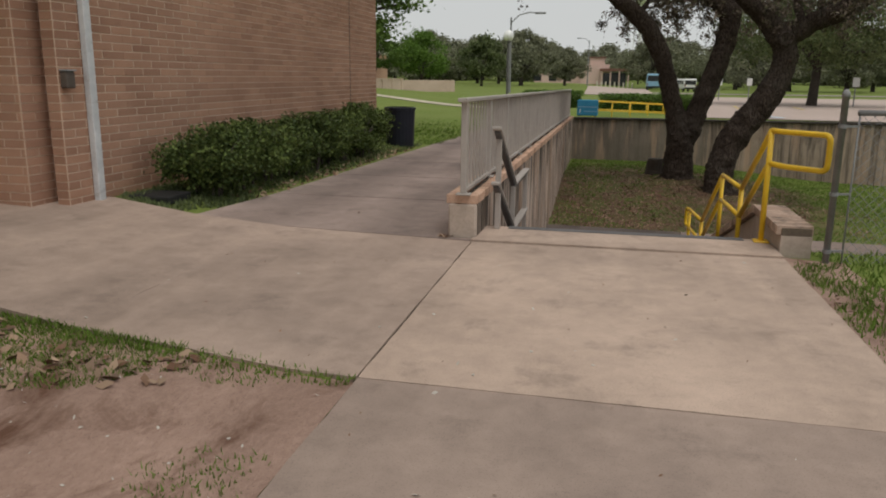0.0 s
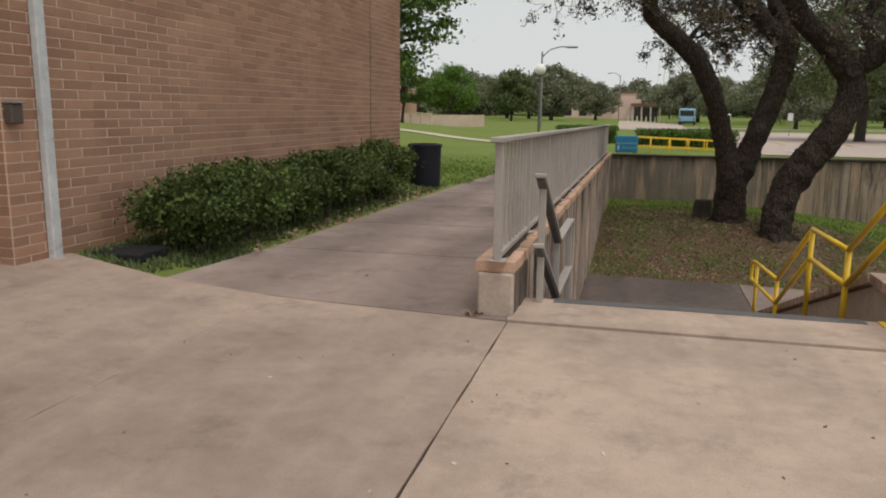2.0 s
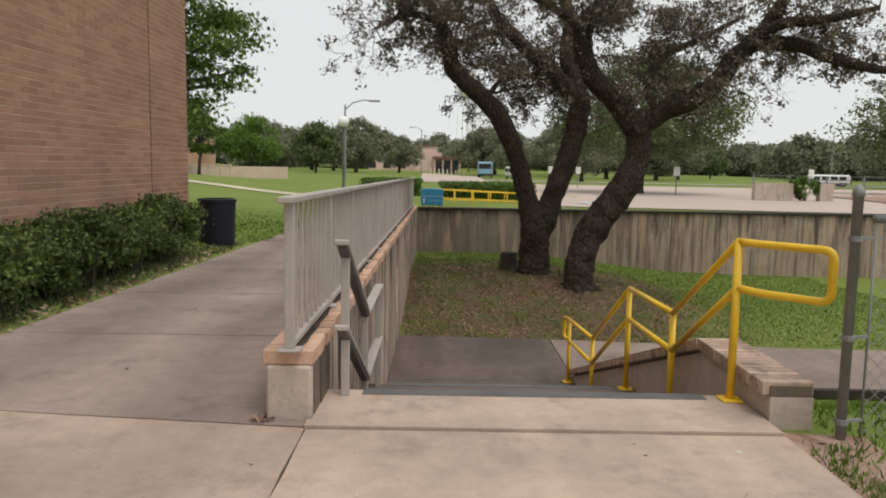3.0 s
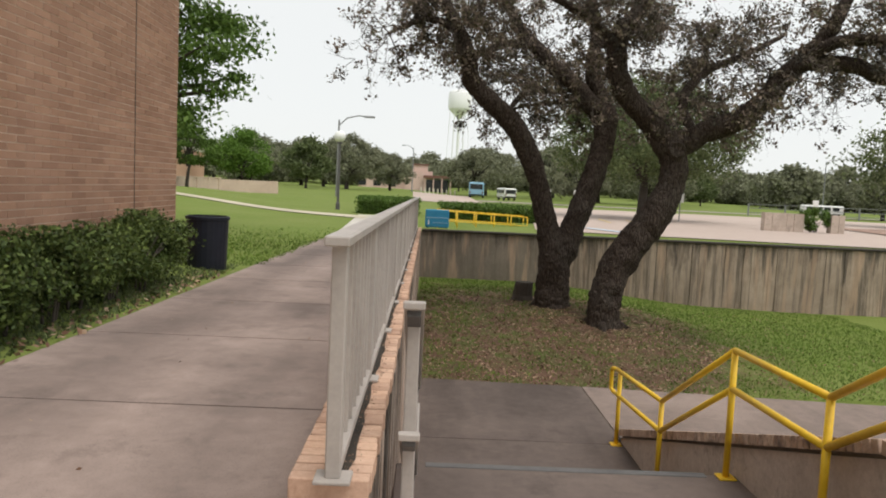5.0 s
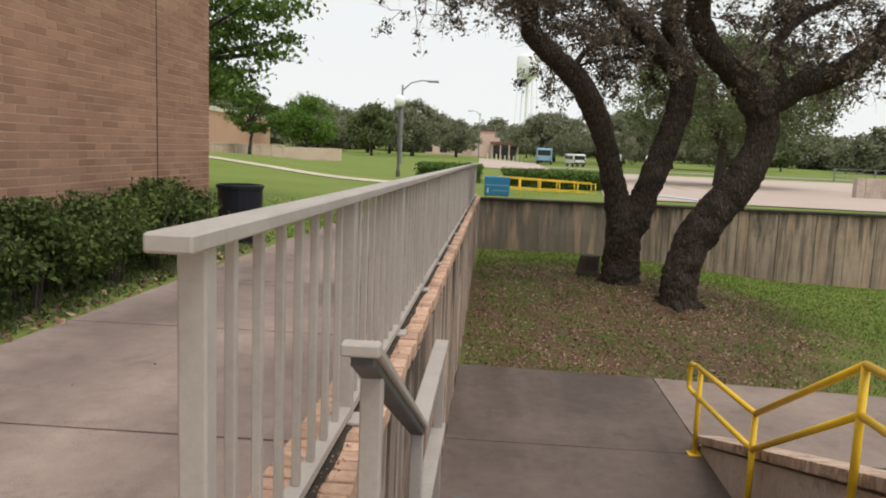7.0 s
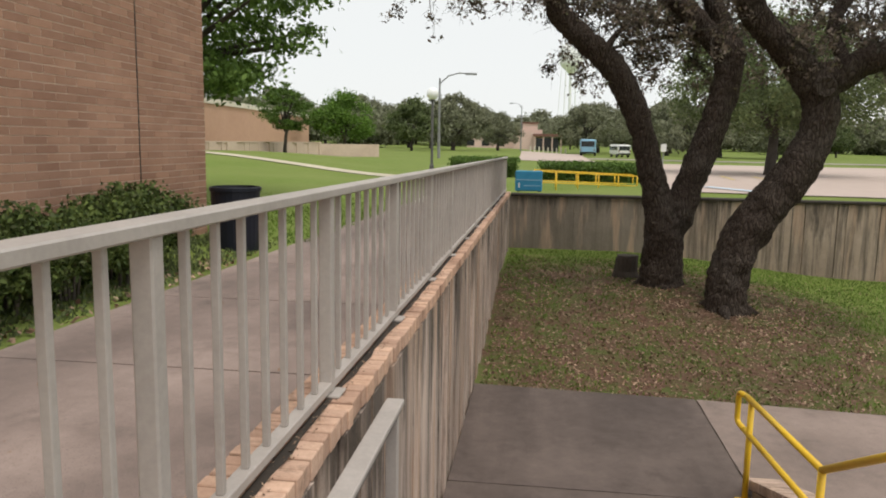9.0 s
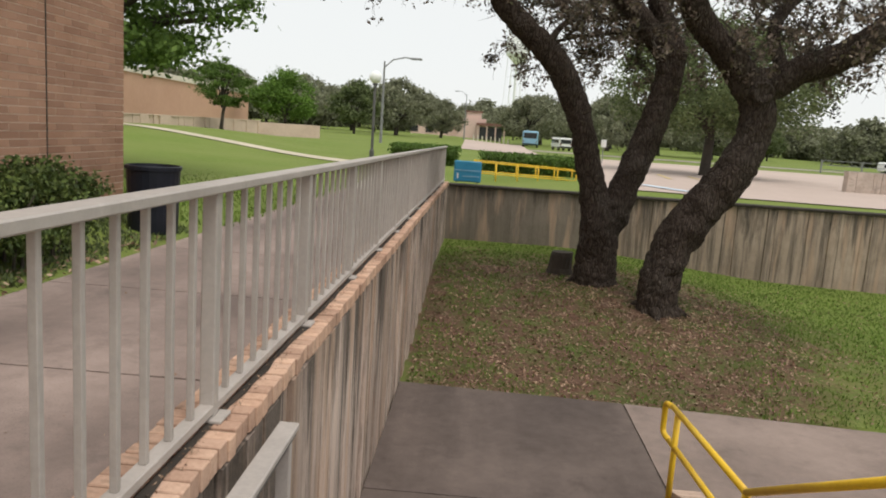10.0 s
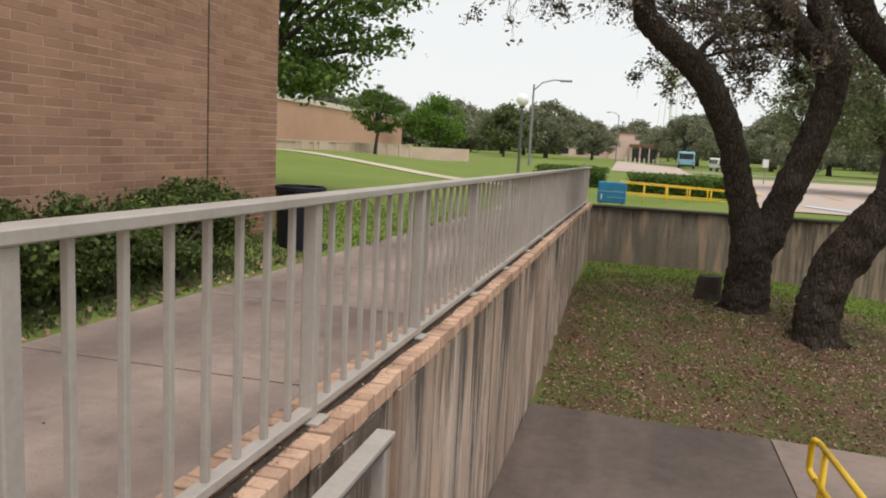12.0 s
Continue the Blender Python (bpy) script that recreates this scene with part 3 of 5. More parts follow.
# ---- board-formed walls ----
def ribbed_face(a, b, top, bottom, normal, seed, lo, hi, depth, mat, parent, gaps=(0.003, 0.006, 0.014)):
    """Upright boards of uneven width and depth cast into the face of a wall that runs from a to b."""
    rng = random.Random(seed)
    a, b, n = Vector((*a, 0)), Vector((*b, 0)), Vector((*normal, 0))
    length, d = (b - a).length, (b - a).normalized()
    s = 0.0
    while s < length:
        w = rng.choice((rng.uniform(lo, lo * 2), rng.uniform(lo * 2, hi), hi))
        e = min(s + w, length)
        out = rng.choice((0.004, depth * 0.45, depth, depth * 0.8)) + rng.uniform(0, 0.004)
        gap = rng.choice(gaps)
        p, q = a + d * (s + gap), a + d * (e - 0.002)
        bm, verts = bmesh.new(), []
        for base, z in ((p, bottom), (q, bottom), (q, top), (p, top)):
            zz = z(base) if callable(z) else z
            verts.append((base + n * out + Vector((0, 0, zz)), base - n * 0.05 + Vector((0, 0, zz))))
        f = [bm.verts.new(v[0]) for v in verts]
        k = [bm.verts.new(v[1]) for v in verts]
        bm.faces.new(f)
        for i in range(4):
            j = (i + 1) % 4
            bm.faces.new((f[i], k[i], k[j], f[j]))
        bmesh.ops.recalc_face_normals(bm, faces=bm.faces)
        part("board", bm, mat, parent)
        s = e


def cap_top(y):
    return 0.335 - FALL * (y - 5.6)


left_wall = empty("wall_court_side", "board-formed concrete retaining wall, dark with rain streaks", "wall", kind="structure")
bm = bmesh.new()
prof = [(5.66, -2.0), (FAR_Y + 0.25, -2.0), (FAR_Y + 0.25, cap_top(FAR_Y) - 0.075), (5.66, cap_top(5.66) - 0.075)]
for x in (WALL_X0 + 0.012, WALL_X1 - 0.02):
    bm.faces.new([bm.verts.new((x, yy, zz)) for yy, zz in prof])
bmesh.ops.bridge_loops(bm, edges=bm.edges[:])
bmesh.ops.recalc_face_normals(bm, faces=bm.faces)
part("wall_core", bm, CONCRETE_WALL, left_wall)
ribbed_face((WALL_X1 - 0.022, 5.68), (WALL_X1 - 0.022, FAR_Y), lambda p: cap_top(p.y) - 0.076, -1.9, (1, 0), 3, 0.05, 0.22, 0.03, CONCRETE_WALL, left_wall)
part("pillar", box(WALL_X0 + 0.004, WALL_X1 - 0.004, 5.625, 5.92, -0.1, cap_top(5.6) - 0.074, 0.012), PILLAR, left_wall, "pale cast concrete end pier with chipped corners")

far_wall = empty("wall_court_far", "long board-formed concrete retaining wall with dark streaks", "wall", kind="structure")
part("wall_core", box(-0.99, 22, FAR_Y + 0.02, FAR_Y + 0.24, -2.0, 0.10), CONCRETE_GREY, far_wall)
ribbed_face((2.6, FAR_Y + 0.02), (22, FAR_Y + 0.02), 0.10, -1.9, (0, -1), 5, 0.16, 0.62, 0.024, CONCRETE_FAR, far_wall, (0.004, 0.01, 0.024))
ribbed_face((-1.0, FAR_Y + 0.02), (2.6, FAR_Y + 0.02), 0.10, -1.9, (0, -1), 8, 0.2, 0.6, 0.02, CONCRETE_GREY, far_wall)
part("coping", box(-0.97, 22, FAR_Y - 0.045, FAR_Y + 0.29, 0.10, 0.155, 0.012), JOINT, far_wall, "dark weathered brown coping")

right_wall = empty("wall_stair_side", "low concrete wall beside the steps under a brick capping", "wall", kind="structure")
RX0, RX1 = 1.215, 1.425


def side_top(y):
    return 0.125 if y < 6.6 else max(0.125 - 0.319 * (y - 6.6), -1.3)


bm = bmesh.new()
prof = [(5.69, -0.25), (6.6, -0.25), (10.95, -1.9), (10.95, side_top(10.95)), (6.6, 0.125), (5.69, 0.125)]
for x in (RX0, RX1):
    bm.faces.new([bm.verts.new((x, yy, zz)) for yy, zz in prof])
bmesh.ops.bridge_loops(bm, edges=bm.edges[:])
bmesh.ops.recalc_face_normals(bm, faces=bm.faces)
part("wall_core", bm, PILLAR, right_wall)

# ---- the building ----
BX, BY0, BY1 = -4.56, 5.62, 14.66
building = empty("building", "tan brick building with a plain end wall", "building", kind="structure")
part("wall", box(-14, BX, 7.2, BY1, -0.3, 7.0), MORTAR, building)
part("wall", box(BX - 0.12, BX, BY0, 7.2, -0.3, 7.0), MORTAR, building)
part("wall", box(BX - 0.72, BX - 0.12, 5.9, 7.2, -0.3, 7.0), MORTAR, building)
part("wall", box(BX - 0.72, BX - 0.22, 5.42, 5.9, -0.3, 7.0), MORTAR, building)
part("wall", box(-14, -7.6, -6, 7.2, -0.3, 7.0), MORTAR, building)
part("soffit", box(-7.6, BX - 0.72, 4.6, 7.2, 2.6, 7.0), MORTAR, building, "brick canopy over the recessed entrance")
entrance = part("door", box(-7.3, -6.0, 7.13, 7.197, 0.0, 2.1, 0.01), GLASS_DARK, building, "dark glazed entrance door")
part("door_handle", box(-6.14, -6.1, 7.07, 7.13, 0.95, 1.25, 0.008), GALV, entrance)
part("parapet", box(-14, BX + 0.04, -6, BY1 + 0.04, 7.0, 7.15, 0.01), CREAM, building)

# ---- the guard rail ----
RAIL_X = -1.105


def rail_top(y):
    return 1.066 - FALL * (y - 5.5)


rail = empty("guard_rail", "grey painted steel railing with upright pickets on the brick capping", "railing")
END = 21.95
part("top_rail", bar((RAIL_X, 5.53, rail_top(5.53) - 0.0145), (RAIL_X, END, rail_top(END) - 0.0145), 0.072, 0.029, 0.004), STEEL, rail)
part("bottom_rail", bar((RAIL_X, 5.66, cap_top(5.66) + 0.035), (RAIL_X, END, cap_top(END) + 0.035), 0.045, 0.03, 0.003), STEEL, rail)
BAY, FIRST = 1.205, 5.635
k = 0
while FIRST + BAY * k < END:
    y = FIRST + BAY * k
    z0, z1 = cap_top(y), rail_top(y) - 0.028
    part("post", box(RAIL_X - 0.023, RAIL_X + 0.023, y - 0.023, y + 0.023, z0 + 0.01, z1, 0.004), STEEL, rail)
    part("base_plate", box(RAIL_X - 0.055, RAIL_X + 0.055, y - 0.05, y + 0.05, z0, z0 + 0.012, 0.003), STEEL, rail)
    for i in range(1, 8):
        yy = y + BAY * i / 8
        if yy < END - 0.03:
            part("picket", box(RAIL_X - 0.0095, RAIL_X + 0.0095, yy - 0.0095, yy + 0.0095, cap_top(yy) + 0.05, rail_top(yy) - 0.028, 0.002), STEEL, rail)
    k += 1

# ---- the grey stair rail on the wall side ----
grey = empty("stair_handrail", "grey flat-bar handrail stepping down beside the concrete wall", "handrail")
GX = -0.888


def zigzag(y):
    """Height of the handrail above the steps."""
    if y < 5.98:
        return 0.868
    if y < 7.04:
        return 0.868 + (0.28 - 0.868) * (y - 5.98) / 1.06
    if y < 8.25:
        return 0.255
    if y < 9.52:
        return 0.28 + (-0.47 - 0.28) * (y - 8.18) / 1.34
    return -0.47 - 0.06 * (y - 9.52)


knots = [5.86, 7.04, 8.2]
for a, b in zip(knots, knots[1:]):
    za, zb = (0.84 if a == 5.86 else zigzag(a)), zigzag(b)
    for dz, name in ((-0.01, "top_bar"), (-0.44, "lower_bar")):
        part(name, bar((GX, a, za + dz), (GX, b, zb + dz), 0.068, 0.022), STEEL, grey)
        # A darker bar below each rail paints in its shaded underside.
        part("underside_shade", bar((GX, a + 0.01, za + dz - 0.025), (GX, b, zb + dz - 0.025), 0.046, 0.028), STEEL_DARK, grey, "dark underside of the bar, its shade put into the colour")
for y in (5.99, 7.02, 8.14):
    zt = (0.775 if y < 6 else zigzag(y) - 0.03)
    zb = 0.014 if y < 6 else (4 * STEP_Z if y < 8.22 else LOW)
    part("post", box(GX - 0.022, GX + 0.022, y - 0.018, y + 0.018, zb, zt, 0.003), STEEL, grey)
part("end_cap", box(GX - 0.036, GX + 0.036, 5.83, 5.865, 0.82, 0.845, 0.004), STEEL, grey)
part("end_cap", box(GX - 0.036, GX + 0.036, 5.83, 5.865, 0.39, 0.415, 0.004), STEEL, grey)

# ---- the yellow handrail ----
yellow = empty("yellow_handrail", "bright yellow pipe handrail stepping down beside the stairs", "handrail")
YX, YR = 1.14, 0.021


def rounded(points, r, n=4):
    """Points with their inner corners rounded off."""
    pts, out = [Vector(p) for p in points], [Vector(points[0])]
    for a, b, c in zip(pts, pts[1:], pts[2:]):
        u, w = (a - b).normalized(), (c - b).normalized()
        for i in range(n + 1):
            t = i / n
            out.append((b + u * r) * (1 - t) ** 2 + b * 2 * t * (1 - t) + (b + w * r) * t * t)
    out.append(pts[-1])
    return out


def pipe(name, points, r, parent, mat, sides=10):
    return part(name, tube(points, [r] * len(points), sides), mat, parent, smooth=True)


loop = rounded([(YX, 6.0, 0.855), (YX + 0.08, 5.93, 0.85), (YX + 0.318, 5.66, 0.85), (YX + 0.318, 5.66, 0.60), (YX + 0.08, 5.93, 0.60), (YX, 6.0, 0.615)], 0.05)
pipe("end_loop", loop, YR, yellow, YELLOW)
for dz, name in ((0, "top_pipe"), (-0.25, "lower_pipe")):
    run = [(YX, 6.0, 0.855 + dz), (YX, 7.02, 0.28 + dz), (YX, 8.17, 0.257 + dz), (YX, 9.53, -0.47 + dz), (YX, 11.0, -0.565 + dz)]
    for a, b in zip(run, run[1:]):
        pipe(name, [a, b], YR, yellow, YELLOW)
pipe("end_loop", rounded([(YX, 11.0, -0.565), (YX - 0.02, 11.12, -0.58), (YX - 0.02, 11.12, -0.80), (YX, 11.0, -0.815)], 0.04), YR, yellow, YELLOW)
for y, zt, zb in ((6.0, 0.855, 0.014), (7.02, 0.28, 4 * STEP_Z), (8.17, 0.257, 4 * STEP_Z), (9.53, -0.47, LOW), (10.86, -0.56, LOW)):
    pipe("post", [(YX, y, zb), (YX, y, zt)], YR, yellow, YELLOW)
    part("base_plate", box(YX - 0.055, YX + 0.055, y - 0.055, y + 0.055, zb, zb + 0.012, 0.003), YELLOW, yellow)

# ---- the rubbish bin ----
bin_ = empty("rubbish_bin", "dark navy plastic rubbish bin standing on the grass", "bin", at=(-3.88, 13.95, walk_z(13.95) - 0.02))
part("body", lathe([(0.25, 0.0), (0.26, 0.02), (0.28, 0.68), (0.28, 0.72)], 24), DARK_PLASTIC, bin_, smooth=False)
part("rim", lathe([(0.282, 0.70), (0.298, 0.705), (0.298, 0.745), (0.277, 0.752), (0.27, 0.72), (0.26, 0.60), (0.0, 0.60)], 24), DARK_PLASTIC, bin_)


# ---- trees ----
def twigs(bm, start, direction, length, radius, depth, rng, tips):
    """A branching spray; collects the places of its leaves."""
    p, d, pts, rad = Vector(start), Vector(direction).normalized(), [], []
    n = 5 if depth else 3
    for i in range(n + 1):
        pts.append(p.copy())
        rad.append(radius * (1 - 0.75 * i / n))
        d = (d + Vector((rng.gauss(0, 0.28), rng.gauss(0, 0.28), rng.gauss(0, 0.24) - 0.03))).normalized()
        p = p + d * length / n
        if depth and i >= 1:
            for _ in range(2 if depth == 2 else 1):
                side = (d + Vector((rng.gauss(0, 0.8), rng.gauss(0, 0.8), rng.gauss(0, 0.6)))).normalized()
                twigs(bm, p, side, length * rng.uniform(0.4, 0.65), radius * 0.5, depth - 1, rng, tips)
    tube(pts, rad, 3 if radius < 0.012 else 5, bm, closed=False)
    if depth <= 1:
        tips += pts[1:]


def big_oak():
    """The oak in the court: three stems from two boles, limbs, twigs and a thin crown."""
    oak = empty("live_oak", "old live oak with dark twisting stems and sparse greyish leaves", "tree")
    left = [(1.52, 17.4, -1.15, 0.42), (1.51, 17.4, -0.75, 0.315), (1.53, 17.38, -0.3, 0.30), (1.5, 17.35, 0.1, 0.29), (1.36, 17.3, 0.53, 0.205), (1.2, 17.22, 1.04, 0.182), (1.02, 17.14, 1.61, 0.178),
            (0.72, 17.06, 2.16, 0.182), (0.4, 16.99, 2.53, 0.175), (0.12, 16.91, 2.74, 0.178), (-0.19, 16.83, 3.06, 0.158), (-0.3, 16.75, 3.52, 0.138), (-0.53, 16.68, 3.96, 0.115), (-0.82, 16.6, 4.5, 0.077)]
    mid = [(1.6, 17.42, -0.3, 0.2), (1.67, 17.4, 0.12, 0.27), (1.79, 17.4, 0.45, 0.238), (2.02, 17.46, 1.07, 0.214), (2.27, 17.51, 1.84, 0.205), (2.37, 17.57, 2.5, 0.212), (2.27, 17.63, 2.87, 0.17), (2.08, 17.69, 3.48, 0.144),
           (2.12, 17.74, 4.21, 0.12), (1.91, 17.8, 5, 0.072)]
    right = [(2.26, 16.32, -1.4, 0.40), (2.24, 16.3, -0.95, 0.29), (2.28, 16.28, -0.42, 0.268), (2.52, 16.27, 0.17, 0.285), (2.84, 16.25, 0.62, 0.27), (3.1, 16.23, 1.06, 0.242), (3.25, 16.22, 1.54, 0.225), (3.21, 16.2, 2, 0.225), (3.17, 16.2, 2.3, 0.15)]
    limbs = [
        [(2.34, 17.55, 2.5, 0.188), (1.85, 17.64, 3.1, 0.156), (1.39, 17.78, 3.52, 0.144), (1, 17.92, 3.9, 0.125), (0.68, 18.06, 4.3, 0.106), (0.41, 18.2, 4.9, 0.075)],
        [(-0.5, 16.7, 3.9, 0.075), (-0.98, 16.52, 4, 0.062), (-1.35, 16.4, 3.85, 0.044), (-1.7, 16.3, 3.65, 0.019)],
        [(0.99, 17.9, 3.9, 0.075), (0.48, 17.7, 3.87, 0.069), (-0.05, 17.5, 3.66, 0.05), (-0.66, 17.3, 3.6, 0.025)],
        [(3.19, 16.2, 1.9, 0.2), (2.79, 16.11, 2.39, 0.192), (2.44, 16.03, 2.71, 0.18), (2.18, 15.94, 3.05, 0.172), (2.08, 15.86, 3.33, 0.165), (2.1, 15.77, 3.76, 0.15), (2.32, 15.69, 4.08, 0.138), (2.6, 15.6, 4.6, 0.1)],
        [(3.2, 16.2, 1.95, 0.205), (3.56, 16.06, 2.23, 0.19), (4.09, 15.91, 2.48, 0.178), (4.46, 15.77, 2.78, 0.168), (4.73, 15.63, 3.21, 0.163), (5.08, 15.49, 3.57, 0.144), (5.33, 15.34, 4.04, 0.112), (5.5, 15.2, 4.6, 0.075)],
        [(5, 15.45, 3.5, 0.1), (5.35, 15.2, 3.7, 0.094), (5.89, 15, 3.72, 0.081), (6.7, 14.8, 3.9, 0.037)],
        [(4.9, 15.5, 3.4, 0.125), (5.6, 15.33, 3.38, 0.119), (6.04, 15.17, 3.18, 0.106), (6.77, 15, 2.95, 0.075), (7.5, 14.9, 2.9, 0.037)],
        [(3.5, 16.1, 2.2, 0.09), (3.42, 16.5, 2.85, 0.085), (3.9, 16.9, 3.4, 0.075), (4.7, 17.2, 3.8, 0.06), (5.53, 17.5, 4.25, 0.035)],
        [(2.15, 15.85, 3.5, 0.088), (1.6, 15.6, 3.9, 0.069), (0.9, 15.4, 4.2, 0.056), (0.2, 15.2, 4.4, 0.031)],
        [(2.1, 17.7, 3.9, 0.088), (2.9, 18.1, 4.3, 0.069), (3.7, 18.5, 4.5, 0.037)],
    ]
    sprays = [
        [(2.3, 17.6, 2.75, 0.05), (1.9, 18.3, 2.95, 0.045), (1.2, 18.7, 2.9, 0.03), (0.5, 18.9, 2.75, 0.015)],
        [(0.45, 17.0, 2.5, 0.06), (0.8, 17.6, 2.95, 0.045), (1.35, 18.0, 3.1, 0.03), (1.8, 18.3, 3.0, 0.015)],
    ]
    names = ["trunk", "stem", "trunk"] + ["limb"] * (len(limbs) + len(sprays))
    for name, pts in zip(names, [left, mid, right] + limbs + sprays):
        fat = pts[0][3] > 0.12
        path = smooth_path(pts, 14 if fat else 7)
        part(name, tube([p[:3] for p in path], [p[3] for p in path], 40 if fat else 12, None, 0.19 if fat else 0.17), BARK, oak, smooth=True)
    part("knot", lathe([(0.13, 0.0), (0.15, 0.05), (0.12, 0.085), (0.07, 0.06)], 12), BARK, oak).matrix_basis = look((3.2, 16.0, 1.98), (3.05, 14.0, 1.9)) @ pose(0, 0, 0, 180)
    for ox, oy, a in ((1.5, 17.4, 0), (2.24, 16.3, 1.3)):
        for i in range(4):
            t = a + i * 1.57
            part("root", tube([(ox + 0.16 * math.cos(t), oy + 0.16 * math.sin(t), -0.85 if oy > 17 else -1.0), (ox + 0.30 * math.cos(t), oy + 0.30 * math.sin(t), court_z(ox, oy) + 0.0),
                               (ox + 0.45 * math.cos(t + 0.15), oy + 0.45 * math.sin(t + 0.15), court_z(ox, oy) - 0.08)], [0.13, 0.075, 0.03], 8, None, 0.15), BARK, oak, smooth=True)
    rng = random.Random(11)
    bm, tips = bmesh.new(), []
    sources = limbs + sprays + [left[9:], mid[6:]]
    for pts in sources:
        path = smooth_path(pts, 5)
        skip = len(path) // 3 if pts[0][3] > 0.14 else 2
        for p in path[skip:]:
            if p[2] < (2.55 if p[0] > 3.6 else 2.72):
                continue
            if rng.random() < (0.4 if p[3] > 0.05 else 0.2):
                continue
            for _ in range(2 if 2.9 < p[0] < 4.9 or p[3] < 0.05 else 1):
                d = (rng.gauss(0, 0.8), rng.gauss(0, 0.8), rng.gauss(0.25, 0.5))
                twigs(bm, p[:3], d, rng.uniform(0.5, 1.0), 0.013, 2, rng, tips)
    part("twig_spray", bm, TWIG, oak, "thin grey twigs")["kind"] = "stuff"
    nrng = np.random.default_rng(5)
    base = np.array([list(t) for t in tips])
    pick = nrng.uniform(size=len(base)) < 0.075
    base = np.repeat(base[pick], 13, axis=0)
    c = base + nrng.normal(scale=0.05, size=base.shape)
    v, f = leaf_quads(c, 0.036, nrng)
    crown = from_lists("crown", v, f, LEAF_OAK, oak, "sparse small grey-brown leaves")
    crown["kind"] = "stuff"
    balls = np.array([list(t) for t in tips])[nrng.choice(len(tips), 330, replace=False)]
    c = np.repeat(balls, 44, axis=0)
    c = c + nrng.normal(scale=0.042, size=c.shape) * np.array([1, 1, 1.3]) - np.array([0, 0, 0.03])
    v, f = leaf_quads(c, 0.026, nrng)
    from_lists("ball_moss", v, f, MOSS, oak, "dark grey tufts of ball moss")["kind"] = "stuff"
    return oak


big_oak()


def leafy_tree(label, height, spread, leaf, seed, trunk_h=0.35, clumps=70, per=60, size=0.12, flat=0.7, stems=1, name="tree", girth=0.028, clump=0.2):
    """A tree at the origin: tapered trunk, limbs, and a crown of many leaf clumps with gaps."""
    rng, nrng = random.Random(seed), np.random.default_rng(seed)
    tree = empty(name, label, "tree", "trees beyond the court")
    bm = bmesh.new()
    th = height * trunk_h
    r = girth * height
    for s in range(stems):
        lean = rng.uniform(-0.12, 0.12) * th
        tube([(0, 0, -0.4), (0, 0, 0.2), (lean * 0.4, 0, th * 0.6), (lean, lean, th)], [r * 1.4, r, r * 0.8, r * 0.7], 8, bm, 0.1)
    centres = []
    for i in range(clumps):
        a, u = rng.uniform(0, 6.283), rng.uniform(0, 1) ** 0.5
        h = rng.uniform(0, 1)
        prof = math.sin(math.pi * min(0.12 + 0.8 * h, 1)) ** 0.6
        x, y = math.cos(a) * u * spread * prof, math.sin(a) * u * spread * prof
        z = th * 0.85 + (height - th * 0.85) * h * (1 - 0.25 * u * u)
        k = 1 + 0.25 * noise.noise(Vector((x, y, z)) * 0.6 + Vector((seed, 0, 0)))
        centres.append((x * k, y * k, z))
    for c in centres[: 18]:
        m = Vector((c[0] * 0.4, c[1] * 0.4, th + (c[2] - th) * 0.45))
        q = Vector((c[0] * 0.12, c[1] * 0.12, th * 1.02))
        tube([(0, 0, th * 0.75), q, m, c], [r * 0.6, r * 0.52, r * 0.32, r * 0.08], 6, bm, closed=False)
    part("trunk", bm, BARK_FAR, tree, smooth=True)
    cl = np.array(centres)
    which = nrng.integers(0, len(cl), clumps * per)
    rad = spread * clump * nrng.uniform(0.5, 1.25, len(cl))
    off = nrng.normal(size=(clumps * per, 3)) * np.array([1, 1, flat]) * 0.62
    v, f = leaf_quads(cl[which] + off * rad[which][:, None], size, nrng)
    crown = from_lists("crown", v, f, leaf, tree)
    crown["kind"] = "stuff"
    return tree


def place(tree, x, y, s=1.0, rz=0.0, z=None):
    tree.location, tree.scale, tree.rotation_euler = (x, y, upper_z(x, y) if z is None else z), (s, s, s), (0, 0, rz)


def plant_copy(tree, x, y, s, rz):
    return copy_thing(tree, Matrix.Translation((x, y, upper_z(x, y))) @ Matrix.Rotation(rz, 4, "Z") @ Matrix.Scale(s / tree.scale[0], 4))


place(leafy_tree("tall spreading tree with fresh green leaves behind the building", 7.6, 3.1, LEAF_GREEN, 21, 0.37, 175, 210, 0.07, 0.36, clump=0.19), -8.3, 21.0)
small = leafy_tree("small tree with a thin trunk and a flat green crown", 3.7, 1.5, LEAF_GREEN, 22, 0.42, 70, 140, 0.06, 0.5)
place(small, -14.3, 46.0)
round_tree = leafy_tree("round-headed tree with bright green leaves", 4.9, 2.7, LEAF_BRIGHT, 23, 0.34, 100, 130, 0.10, stems=3)
place(round_tree, -16.2, 66)
behind = leafy_tree("broad dusty green oak beside the parking lot", 7.0, 5.0, LEAF_MID, 24, 0.36, 230, 170, 0.08, girth=0.036, clump=0.15)
place(behind, 9.75, 41.0)
edge_tree = leafy_tree("large dark green oak beyond the mound", 7.6, 4.4, LEAF_MID, 25, 0.28, 120, 110, 0.13)
place(edge_tree, 28.5, 47)
far_a = leafy_tree("distant oak on the far lawn, its leaves paled by painted haze", 7.5, 5.0, LEAF_FAR_HAZE, 26, 0.27, 110, 90, 0.2, girth=0.045, clump=0.15)
